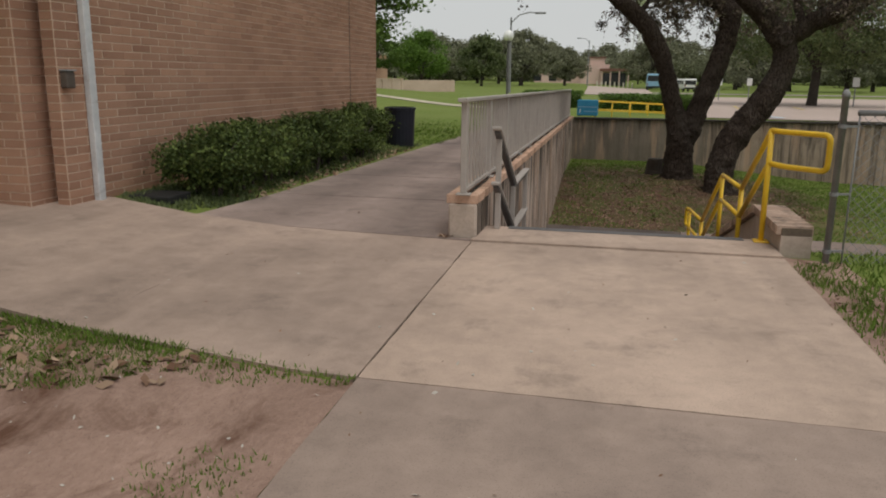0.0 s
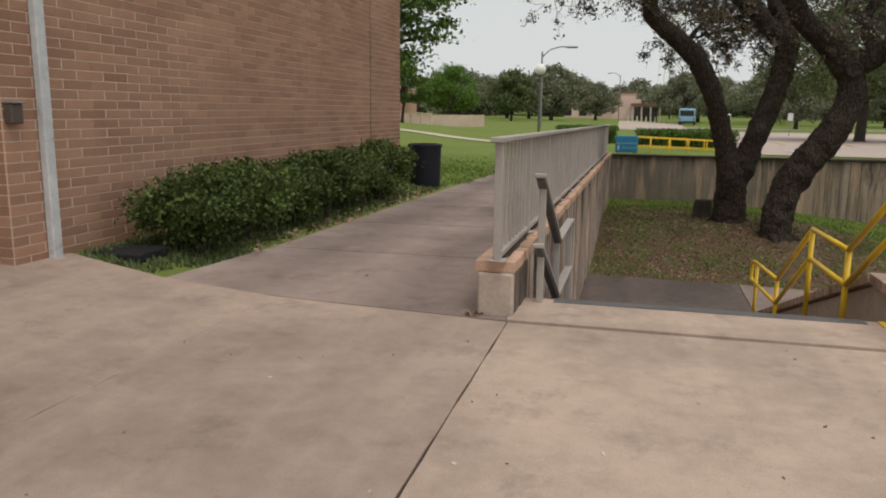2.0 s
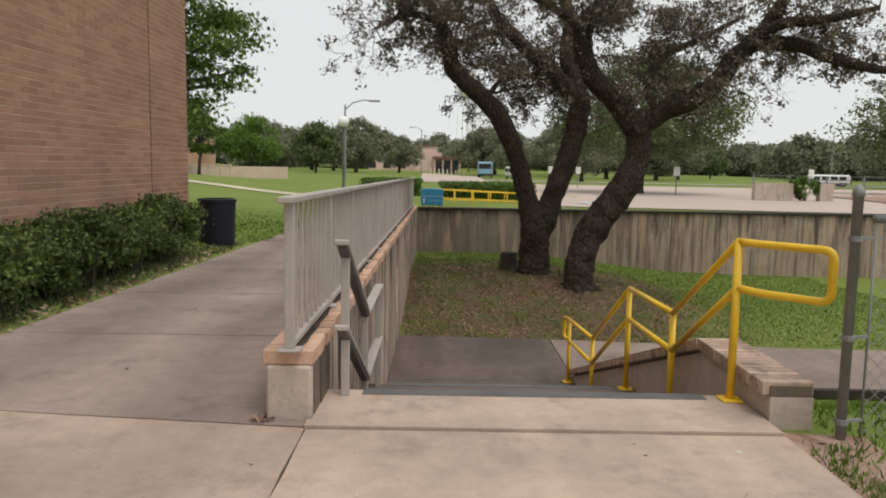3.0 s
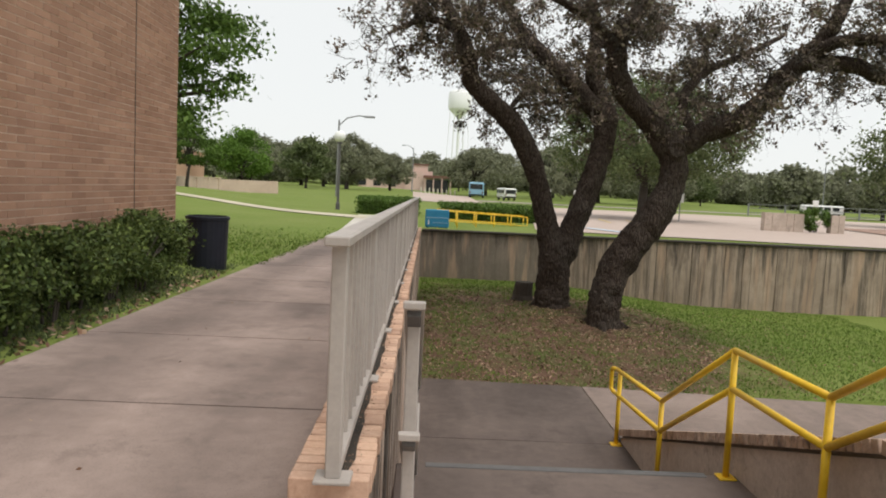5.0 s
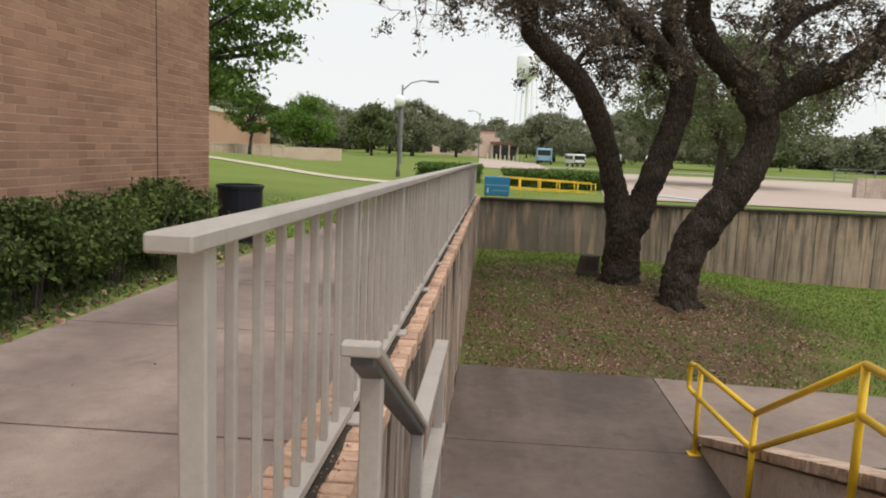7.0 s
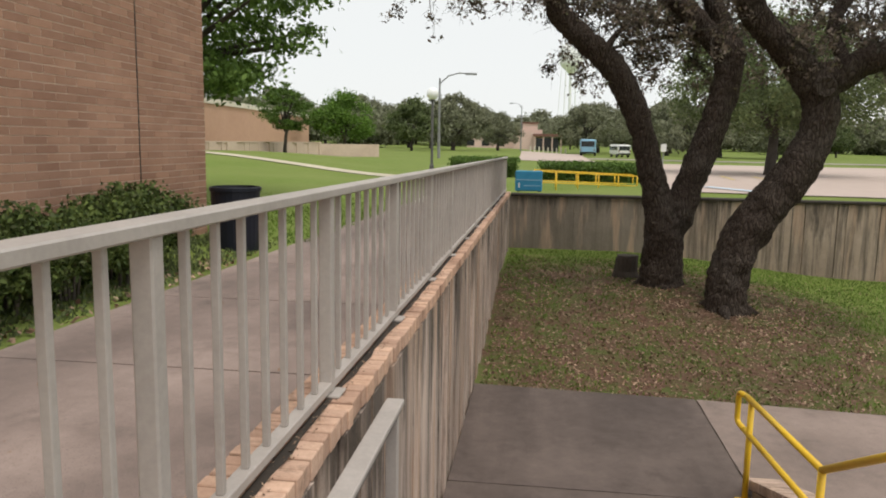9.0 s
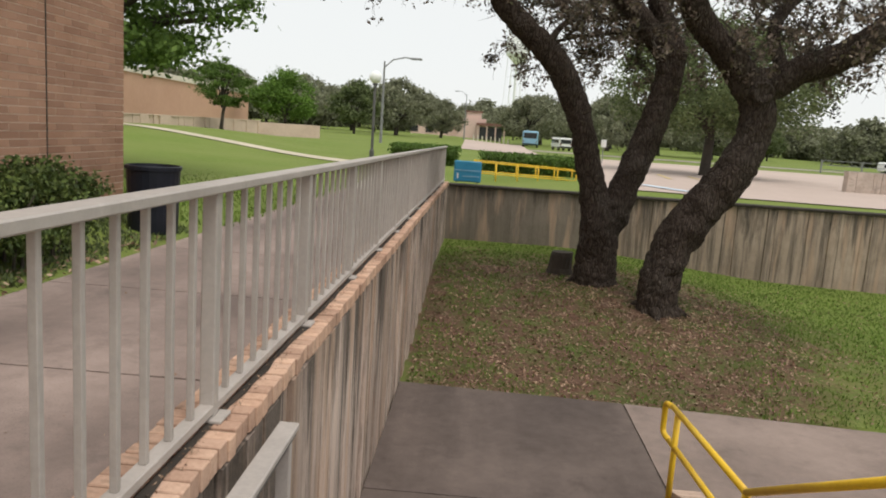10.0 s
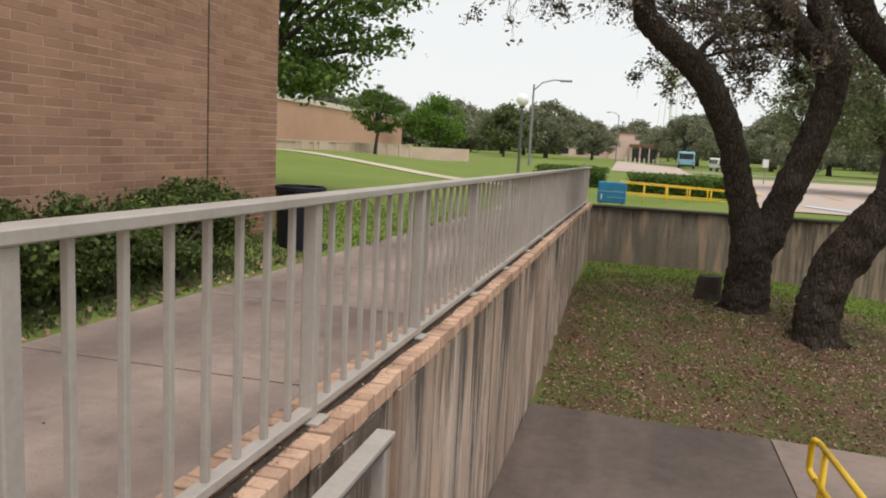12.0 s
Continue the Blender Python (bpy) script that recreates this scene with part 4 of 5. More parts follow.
far_b = leafy_tree("distant light green tree on the far lawn", 6.4, 3.1, LEAF_MID, 27, 0.28, 80, 90, 0.2)
far_c = leafy_tree("distant scrubby tree in the far wood, its leaves paled by painted haze", 6.0, 5.5, LEAF_FAR_HAZE, 28, 0.12, 80, 70, 0.32)
place(far_a, -11.8, 105, 0.95)
place(far_b, -15.1, 92, 0.92)
place(far_c, -28, 120, 1.0)
rng = random.Random(4)
for x, y, s in ((-17.5, 124, 0.85), (-6.8, 120, 0.74), (6.9, 138, 1.1), (10.5, 156, 1.25), (21, 140, 1.2), (27, 128, 1.15), (33, 120, 1.1), (-22, 130, 1.0), (41, 135, 1.0), (17, 96, 0.8), (48, 84, 0.72)):
    plant_copy(far_a, x, y, s, rng.uniform(0, 6))
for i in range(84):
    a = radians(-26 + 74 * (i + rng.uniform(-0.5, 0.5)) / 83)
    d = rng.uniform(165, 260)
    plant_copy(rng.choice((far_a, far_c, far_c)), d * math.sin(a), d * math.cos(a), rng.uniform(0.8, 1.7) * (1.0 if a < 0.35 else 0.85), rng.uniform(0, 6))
for x, y, s in ((-34, 92, 0.9), (6.5, 190, 1.2), (52, 150, 1.0)):
    plant_copy(far_b, x, y, s, rng.uniform(0, 6))

# ---- hedge ----

def shrub(x, y, rx, ry, h, seed, name="shrub", label="clipped dark green shrub with bare stems below", mat=None, leaves=8600, size=0.0235, z=0.0, group="hedge along the building"):
    r, rr = np.random.default_rng(seed), random.Random(seed)
    s = empty(name, label, "shrub", group, at=(x, y, z))
    for i in range(9):
        a = rr.uniform(0, 6.283)
        part("stem", tube([(0.12 * math.cos(a), 0.12 * math.sin(a), -0.03), (rx * 0.4 * math.cos(a), ry * 0.4 * math.sin(a), h * 0.4), (rx * 0.75 * math.cos(a + 0.3), ry * 0.75 * math.sin(a + 0.3), h * rr.uniform(0.6, 0.85))],
             [0.014, 0.01, 0.005], 5, closed=False), TWIG, s)
    n = 34
    d = r.normal(size=(n, 3))
    d /= np.linalg.norm(d, axis=1)[:, None]
    k = r.uniform(0.55, 1.0, n)[:, None]
    c = d * k * np.array([rx, ry, h * 0.42]) + np.array([0, 0, h * 0.58])
    which = r.integers(0, n, leaves)
    pts = c[which] + r.normal(size=(leaves, 3)) * np.array([0.075, 0.075, 0.06])
    pts[:, 2] = np.clip(pts[:, 2], 0.06, h * 1.06)
    v, f = leaf_quads(pts, size, r)
    part_ob = from_lists("foliage", v, f, mat or LEAF_HEDGE, s)
    part_ob["kind"] = "stuff"
    return s


for i in range(9):
    y = 6.95 + i * 0.64
    shrub(-3.98 + 0.05 * math.sin(i * 2.1), y, 0.40, 0.50, 0.66 + 0.05 * math.sin(i * 1.7) + (0.05 if i in (7, 8) else 0), 40 + i, z=walk_z(y) + 0.05)


# ---- grass, weeds and fallen leaves ----
def blades(name, label, spots, height, mat, seed, width=0.006):
    r = np.random.default_rng(seed)
    n = len(spots)
    p = np.asarray(spots, float)
    a = r.uniform(0, 6.283, n)
    w = width * r.uniform(0.6, 1.4, n)
    h = height * r.uniform(0.4, 1.3, n)
    side = np.stack([np.cos(a) * w, np.sin(a) * w, np.zeros(n)], 1)
    lean = np.stack([r.normal(size=n) * 0.4 * h, r.normal(size=n) * 0.4 * h, h], 1)
    v = np.stack([p - side, p + side, p + lean * 0.6 + side * 0.7, p + lean], 1).reshape(-1, 3)
    f = np.arange(4 * n).reshape(n, 4)
    ob = from_lists(name, v.tolist(), f.tolist(), mat)
    return tagged(ob, label, "grass", kind="stuff")


def flat_leaves(name, label, spots, size, mat, seed):
    r = np.random.default_rng(seed)
    p = np.asarray(spots, float)
    n = len(p)
    a = r.uniform(0, 6.283, n)
    s = size * r.uniform(0.5, 1.5, n)
    d = np.stack([np.cos(a) * s, np.sin(a) * s, r.normal(size=n) * 0.35 * s], 1)
    e = np.stack([-np.sin(a) * s * 0.5, np.cos(a) * s * 0.5, r.normal(size=n) * 0.25 * s], 1)
    v = np.stack([p - d, p - e, p + d, p + e], 1).reshape(-1, 3)
    ob = from_lists(name, v.tolist(), np.arange(4 * n).reshape(n, 4).tolist(), mat)
    return tagged(ob, label, "fallen leaves", kind="stuff")


def scatter(n, test, x0, x1, y0, y1, zf, seed, lift=0.0):
    r = random.Random(seed)
    out = []
    while len(out) < n:
        x, y = r.uniform(x0, x1), r.uniform(y0, y1)
        if test(x, y, r):
            out.append((x, y, zf(x, y) + lift))
    return out


def patchy(x, y, s=1.3, o=0.0):
    return noise.noise(Vector((x * s, y * s, o)))


# bare earth worn beside the walk
def apron_edge(x):
    return 2.775 + 0.19 * max(-x - 1.02, 0) - 0.02


dv, df, cols = [], [], 30
for j in range(cols + 1):
    for i in range(cols + 1):
        x = -1.0085 - (4.2 + 0.9 * noise.noise(Vector((j * 0.35, 2.0, 0)))) * i / cols
        low = -2.0 + 0.9 * noise.noise(Vector((i * 0.35, 9.0, 0)))
        y = low + (apron_edge(x) - 0.004 - low) * j / cols
        dv.append((x, y, 0.0 + 0.005 * noise.noise(Vector((x * 2, y * 2, 3))) - (0.02 if i == cols or j == cols else 0)))
for j in range(cols):
    for i in range(cols):
        k = j * (cols + 1) + i
        df.append((k, k + cols + 1, k + cols + 2, k + 1))
tagged(from_lists("bare_earth", dv, df, DIRT, smooth=True), "trampled reddish bare earth beside the concrete walk", "earth", kind="structure")

edge_spots = scatter(36000, lambda x, y, r: y > apron_edge(x) - 0.1 - 0.62 * max(-x - 1.35, 0) - 0.16 * patchy(x, y, 2.5) and y < apron_edge(x) + 0.015 and r.random() < 0.35 + 0.6 * (x < -1.9), -5, -1.02, 1.4, 3.5, lambda x, y: -0.01, 1)
edge_spots += scatter(330, lambda x, y, r: ((x + 1.22) ** 2 + (y - 1.86) ** 2) < 0.06 * r.random(), -1.7, -1.05, 1.5, 2.2, lambda x, y: -0.01, 2)
blades("grass_tufts", "short rough grass along the concrete edge", edge_spots, 0.03, BLADE, 3, 0.004)
flat_leaves("leaf_scatter", "dry brown oak leaves scattered on the rough grass", scatter(620, lambda x, y, r: y > apron_edge(x) - 0.2 - 0.55 * max(-x - 1.4, 0) and y < apron_edge(x) - 0.05 and x < -1.75 and patchy(x, y, 2.2, 5) > -0.2, -5, -1.1, 1.4, 3.5, lambda x, y: 0.014, 4), 0.034, DRY_LEAF, 4)
flat_leaves("chip_scatter", "pale chips and crumbs on the bare earth", scatter(260, lambda x, y, r: y < apron_edge(x) - 0.2, -4.5, -1.1, 0.5, 2.9, lambda x, y: 0.006, 5), 0.008, CONCRETE_PALE, 5)

right_spots = scatter(16000, lambda x, y, r: r.random() < (0.9 - 0.6 * (x < 1.45 and patchy(x, y, 2.5) > 0)) * (1 - smoothstep(2.6, 4.8, x + 0.8 * patchy(x, y, 0.7))) * smoothstep(1.0, 2.4, y) and not (5.46 < y < 11 and x < 1.46), 1.21, 5.0, 1.0, 10.8, ground_z, 6)
blades("grass_tufts", "green grass bank beside the steps", right_spots, 0.05, BLADE, 7)
flat_leaves("leaf_scatter", "dry brown leaves along the edge of the slab", scatter(420, lambda x, y, r: x < 1.35 + 0.3 * abs(patchy(x, y)), 1.2, 1.8, 2.0, 5.5, lambda x, y: ground_z(x, y) + 0.012, 8), 0.022, DRY_LEAF, 8)

strip = scatter(6500, lambda x, y, r: x < -3.56 - 0.06 * patchy(x, y, 3) - (0.18 if y < 6.4 else 0) and y > 5.86 + 0.28 * max(-x - 3.5, 0) and r.random() < (1.0 if y < 7.2 else 0.5), -4.5, -3.3, 5.85, 14.6, ground_z, 9)
blades("weeds", "low green weeds at the foot of the hedge", strip, 0.045, LEAF_MID, 10, 0.013)
flat_leaves("leaf_scatter", "brown leaf litter under the hedge", scatter(900, lambda x, y, r: True, -4.4, -3.42, 7.0, 13.6, lambda x, y: walk_z(y) + 0.02, 12), 0.025, DRY_LEAF, 12)


def shade_amount(x, y):
    d = math.hypot(x - 1.1, (y - 15.9) * 0.85) + 1.6 * patchy(x, y, 1.0)
    return 1 - smoothstep(2.0, 4.2, d)


court = scatter(23000, lambda x, y, r: r.random() < (shade_amount(x, y) * 0.8 + 0.06) * (0.55 + 0.9 * max(patchy(x, y, 1.6, 3), 0)) + 0.9 * max(0, 1 - math.hypot(x - 2.0, y - 16.1) / 1.3), -0.95, 7, 13.1, 20.5, court_z, 13, 0.012)
flat_leaves("leaf_scatter", "thick brown leaf litter under the oak", court, 0.017, DRY_LEAF, 14)
court_grass = scatter(44000, lambda x, y, r: r.random() < (1.0 - 0.35 * shade_amount(x, y)) * smoothstep(0.3, 1.5, math.hypot(x - 2.0, y - 16.2)) and (patchy(x, y, 1.5, 7) + 0.5 * patchy(x, y, 4.0, 2) > -0.05 or r.random() < 0.15 or shade_amount(x, y) < 0.35), -0.95, 9, 13.08, 21.4, court_z, 15)
blades("grass_tufts", "uneven green grass in the sunken court", court_grass, 0.036, BLADE, 16, 0.007)
lawn_spots = scatter(14000, lambda x, y, r: (x < -3.42 + 0.01 * y or y > 22.4) and r.random() > smoothstep(15.5, 25, y), -10, -1.3, 14.7, 27, upper_z, 17)
blades("grass_tufts", "mown green lawn behind the building", lawn_spots, 0.04, BLADE, 18, 0.01)

# worn soil along the slab's edge
sv, sf, rows_ = [], [], 26
for j in range(rows_ + 1):
    y = 0.6 + 5.0 * j / rows_
    for i, x in enumerate((1.207, 1.30, 1.42 + 0.09 * patchy(2.0, y, 2.2), 1.58 + 0.16 * patchy(5.0, y, 1.7))):
        sv.append((x, y, -0.012 - 0.006 * i + 0.006 * patchy(x, y, 5.0)))
for j in range(rows_):
    for i in range(3):
        k = j * 4 + i
        sf.append((k, k + 1, k + 5, k + 4))
tagged(from_lists("bare_earth", sv, sf, DIRT, smooth=True), "strip of worn soil and leaf crumbs along the slab", "earth", kind="structure")
blades("grass_tufts", "ragged grass creeping over the slab edge", scatter(1500, lambda x, y, r: patchy(x, y, 2.6, 4) > 0.05, 1.22, 1.65, 0.8, 5.6, lambda x, y: -0.02, 31), 0.042, BLADE, 32, 0.005)
flat_leaves("leaf_scatter", "few dry leaf crumbs lying on the concrete", scatter(90, lambda x, y, r: not (x < -1.0 and y < apron_edge(x) + 0.1), -4.2, 1.15, 1.0, 5.4, lambda x, y: 0.004, 33), 0.007, DRY_LEAF, 33)
flat_leaves("leaf_scatter", "few dry leaf crumbs lying on the walkway", scatter(70, lambda x, y, r: True, -3.3, -1.3, 5.9, 16, lambda x, y: walk_z(y) + 0.006, 34), 0.009, DRY_LEAF, 34)
flat_leaves("leaf_scatter", "leaf crumbs caught along the railing foot", scatter(900, lambda x, y, r: True, -1.085, -1.035, 5.7, 14, lambda x, y: 0.335 - FALL * (y - 5.6) + 0.003, 35), 0.005, DRY_LEAF, 35)
flat_leaves("leaf_clump", "small clump of brown leaves at the pier's foot", scatter(26, lambda x, y, r: (x + 1.24) ** 2 + (y - 5.6) ** 2 < 0.003, -1.3, -1.18, 5.54, 5.66, lambda x, y: 0.012, 36), 0.018, DRY_LEAF, 36)
flat_leaves("pale_marks", "small white scuffs and gum spots on the concrete", scatter(34, lambda x, y, r: not (x < -1.0 and y < apron_edge(x) + 0.1), -3.6, 1.1, 1.6, 5.4, lambda x, y: 0.004, 37), 0.013, CONCRETE_PALE, 37)


# ---- beyond the court ----
def sheet(name, outline, mat, label, lift=0.02, category="paving"):
    bm = bmesh.new()
    n = 14
    a, b, c, d = [Vector(p) for p in outline]
    grid = [[None] * (n + 1) for _ in range(n + 1)]
    for i in range(n + 1):
        for j in range(n + 1):
            p = a.lerp(b, i / n).lerp(d.lerp(c, i / n), j / n)
            grid[i][j] = bm.verts.new((p.x, p.y, upper_z(p.x, p.y) + lift))
    for i in range(n):
        for j in range(n):
            bm.faces.new((grid[i][j], grid[i + 1][j], grid[i + 1][j + 1], grid[i][j + 1]))
    bmesh.ops.recalc_face_normals(bm, faces=bm.faces)
    return tagged(part(name, bm, mat), label, category, kind="structure")


sheet("road", [(2.6, 27.5), (34, 24.5), (48, 66), (7, 66)], ASPHALT, "wide pale pinkish concrete parking lot", 0.03)
sheet("road", [(-2.0, 62), (4.0, 62), (6.0, 132), (-3.5, 132)], ASPHALT, "pale concrete drive leading away", 0.035)
sheet("road", [(5, 88), (120, 76), (120, 83), (5, 98)], ROAD, "pale grey road beyond the parking lot", 0.04)
sheet("pavement", [(-3.2, 22.3), (-1.25, 22.3), (-1.7, 31.5), (-3.4, 31.5)], CONCRETE_PALE, "pale concrete path on past the walkway", 0.012)
sheet("pavement", [(-3.0, 29.3), (-3.0, 30.6), (-9.0, 34.0), (-9.3, 33.0)], PATH_TAN, "narrow pale path climbing across the lawn", 0.025)
sheet("pavement", [(-9.2, 32.95), (-8.9, 33.95), (-19.6, 38.2), (-20, 37.2)], PATH_TAN, "narrow pale path climbing across the lawn", 0.025)
sheet("ground_mound", [(17, 30), (60, 26), (60, 40), (19, 41)], DIRT, "low brown earth mound with thin grass", 0.06, "earth")


sheet("road_marking", [(4.45, 29.2), (4.75, 29.5), (5.9, 27.9), (5.6, 27.6)], LOT_BLUE, "faded pale blue paint at the lot's edge", 0.05, "marking")
for i in range(4):
    x = 3.9 + i * 1.25
    sheet("road_marking", [(x, 33.6), (x + 0.12, 33.6), (x + 0.5, 37.4), (x + 0.38, 37.4)], LOT_YELLOW, "faded yellow parking line", 0.05, "marking")


def far_ribbed_wall():
    w = empty("wall_far_lawn", "long pale ribbed concrete garden wall below the hall", "wall", kind="structure")
    a, b, c = (-16.6, 32.0), (-14.6, 54.0), (-11.5, 57.5)
    part("wall_core", prism([a, b, (b[0] - 0.3, b[1]), (a[0] - 0.3, a[1])], -0.5, 0.98), RIBBED_TAN, w)
    d = (Vector(b) - Vector(a)).normalized()
    ribbed_face(a, b, 0.98, -0.4, (d.y, -d.x), 9, 0.2, 0.7, 0.06, RIBBED_TAN, w)
    part("wall_core", prism([b, c, (c[0] - 0.3, c[1]), (b[0] - 0.3, b[1])], -0.5, 0.92), RIBBED_TAN, w)
    part("coping", prism([(a[0] + 0.06, a[1]), (b[0] + 0.06, b[1]), (b[0] - 0.36, b[1]), (a[0] - 0.36, a[1])], 0.98, 1.03), RIBBED_TAN, w)


far_ribbed_wall()
hall = empty("hall", "long salmon-coloured hall with a cream fascia", "building", "buildings beyond the lawn")
part("wall", prism([(-17.3, 31), (-20.7, 71), (-36, 71), (-36, 31)], -0.5, 3.05), STUCCO, hall)
part("fascia", prism([(-17.2, 31), (-20.6, 71.1), (-36, 71.1), (-36, 31)], 3.05, 3.35), CREAM, hall)
part("roof", prism([(-18.6, 32), (-19.7, 44), (-36, 44), (-36, 32)], 3.35, 4.5), STUCCO, hall, "set-back upper storey")

pink = empty("pink_building", "small pink building with a low wing and dark porch", "building", "buildings beyond the lawn", at=(-2.6, 160, upper_z(-2.6, 160)))
part("wall", box(-3.2, 2.4, -3, 3, -0.5, 3.9), PINK, pink)
part("tower", box(-1.5, 1.4, -2.5, 2.5, 3.9, 5.1), PINK, pink)
part("roof", box(-1.7, 1.6, -2.7, 2.7, 5.1, 5.35), ROOF, pink)
part("wing", box(-12.5, -3.2, -2, 3, -0.5, 2.2), PINK, pink)
part("porch_roof", box(0.6, 6.2, -5, -3, 2.6, 3.1), ROOF, pink)
for i in range(4):
    part("porch_post", box(0.8 + i * 1.7, 1.05 + i * 1.7, -4.9, -4.65, -0.5, 2.6), PINK, pink)
part("door", box(1.2, 5.6, -3.05, -2.98, -0.4, 2.3), GLASS_DARK, pink)
for i in range(3):
    part("window", box(-12.5 + i * 3, -11 + i * 3, -2.05, -1.98, 0.6, 1.8), GLASS_DARK, pink)


def tower():
    t = empty("water_tower", "white water tower on thin legs, paled by painted haze, far beyond the trees", "tower", at=(13.3, 404, -2))
    part("tank", lathe([(0.9, 38.2), (2.4, 39.6), (5.7, 42.8), (5.9, 43.5), (5.9, 51.0), (5.2, 52.2), (0.8, 53.4)], 24), TANK, t, smooth=True)
    part("riser", lathe([(0.7, 0), (0.7, 38.3)], 8), TANK, t)
    for i in range(6):
        a = i * math.pi / 3
        part("leg", tube([(6.4 * math.cos(a), 6.4 * math.sin(a), 0), (4.7 * math.cos(a), 4.7 * math.sin(a), 42.2)], [0.14, 0.14], 6), TANK, t)


tower()


def globe_lamp(x, y):
    z = upper_z(x, y)
    t = empty("globe_lamp", "post lamp with a white opal globe", "street lamp", at=(x, y, z))
    part("pole", lathe([(0.09, 0), (0.09, 0.25), (0.055, 0.32), (0.05, 2.75)], 10), STEEL_DARK, t)
    part("collar", lathe([(0.10, 2.72), (0.11, 2.78), (0.09, 2.82)], 12), STEEL_DARK, t)
    part("globe", lathe([(0.24 * math.sin(math.pi * (0.06 + 0.93 * i / 12)), 3.03 - 0.24 * math.cos(math.pi * (0.06 + 0.93 * i / 12))) for i in range(13)], 18), GLOBE, t, smooth=True)


globe_lamp(-4.62, 35.2)


def street_lamp(x, y, h, reach, side=1):
    t = empty("street_lamp", "tall grey street lamp with a curved arm", "street lamp", "street lamps", at=(x, y, upper_z(x, y)))
    part("pole", lathe([(0.11, 0), (0.06, h)], 8), GALV, t)
    part("arm", tube([(0, 0, h - 0.4), (side * reach * 0.3, 0, h + 0.15), (side * reach * 0.7, 0, h + 0.35), (side * reach, 0, h + 0.3)], [0.045] * 4, 6), GALV, t)
    part("head", box(min(side * reach * 0.9, side * reach * 1.3), max(side * reach * 0.9, side * reach * 1.3), -0.12, 0.12, h + 0.22, h + 0.36, 0.03), GALV, t)


street_lamp(-7.6, 59.5, 5.6, 2.0)
street_lamp(-3.6, 128.0, 7.2, 1.5, -1)
street_lamp(55.0, 110.0, 7.5, 1.2)


def handrail_far():
    t = empty("ramp_handrail", "yellow pipe handrails along the ramp behind the court", "handrail")
    for dy in (0.0, 1.1):
        a, b = Vector((-0.55, 26.6 + dy, 0.44)), Vector((2.6, 29.6 + dy, 0.24))
        for dz in (0, -0.3):
            pipe("rail_pipe", [a + Vector((0, 0, dz)), b + Vector((0, 0, dz))], 0.019, t, YELLOW, 6)
        for i in range(6):
            p = a.lerp(b, i / 5)
            pipe("post", [(p.x, p.y, -0.25), p], 0.019, t, YELLOW, 6)


handrail_far()


def clipped_hedge(x0, x1, y0, y1, h, seed):
    r = np.random.default_rng(seed)
    z = upper_z((x0 + x1) / 2, (y0 + y1) / 2) - 0.02
    t = empty("clipped_hedge", "flat-topped clipped green hedge by the ramp", "hedge", "clipped hedges", at=((x0 + x1) / 2, (y0 + y1) / 2, z))
    n = int(2600 * (x1 - x0))
    p = r.uniform(size=(n, 3)) * np.array([x1 - x0, y1 - y0, h]) - np.array([(x1 - x0) / 2, (y1 - y0) / 2, 0])
    face = r.integers(0, 3, n)
    p[face == 0, 2] = h
    p[face == 1, 1] = -(y1 - y0) / 2
    p += r.normal(scale=0.04, size=p.shape)
    v, f = leaf_quads(p, 0.045, r)
    from_lists("foliage", v, f, LEAF_GREEN, t)["kind"] = "stuff"
    part("core", box(-(x1 - x0) / 2 + 0.08, (x1 - x0) / 2 - 0.08, -(y1 - y0) / 2 + 0.08, (y1 - y0) / 2 - 0.08, 0, h - 0.08, 0.05), LEAF_HEDGE, t)


clipped_hedge(-3.6, -1.2, 32.5, 35.0, 0.62, 31)
clipped_hedge(-0.4, 3.2, 31.0, 34.0, 0.55, 32)


def blue_sign():
    t = empty("blue_sign", "faded blue sign box standing on the wall corner", "sign", at=(-0.62, 22.02, 0.155))
    part("body", box(-0.29, 0.29, -0.05, 0.05, 0.02, 0.46, 0.02), BLUE, t)
    part("band", box(-0.27, 0.27, -0.056, -0.049, 0.25, 0.275), BUS_BLUE, t, "pale bar of unreadable lettering")
    part("band", box(-0.10, 0.26, -0.056, -0.049, 0.13, 0.15), BUS_BLUE, t, "pale bar of unreadable lettering")
    part("arrow", box(-0.22, -0.19, -0.056, -0.049, 0.09, 0.2), WHITE, t)
    for x in (-0.22, 0.22):
        part("leg", box(x - 0.02, x + 0.02, -0.02, 0.02, 0.0, 0.03), STEEL_DARK, t)


blue_sign()


def wheel(t, x, y, r):
    w = part("wheel", lathe([(r * 0.6, -0.1), (r, -0.09), (r, 0.09), (r * 0.6, 0.1)], 16), BLACK, t)
    w.matrix_basis = pose(x, y, r, 0, 90, 0)
    part("rim", lathe([(r * 0.5, -0.11), (r * 0.5, 0.11)], 12), GALV, w)


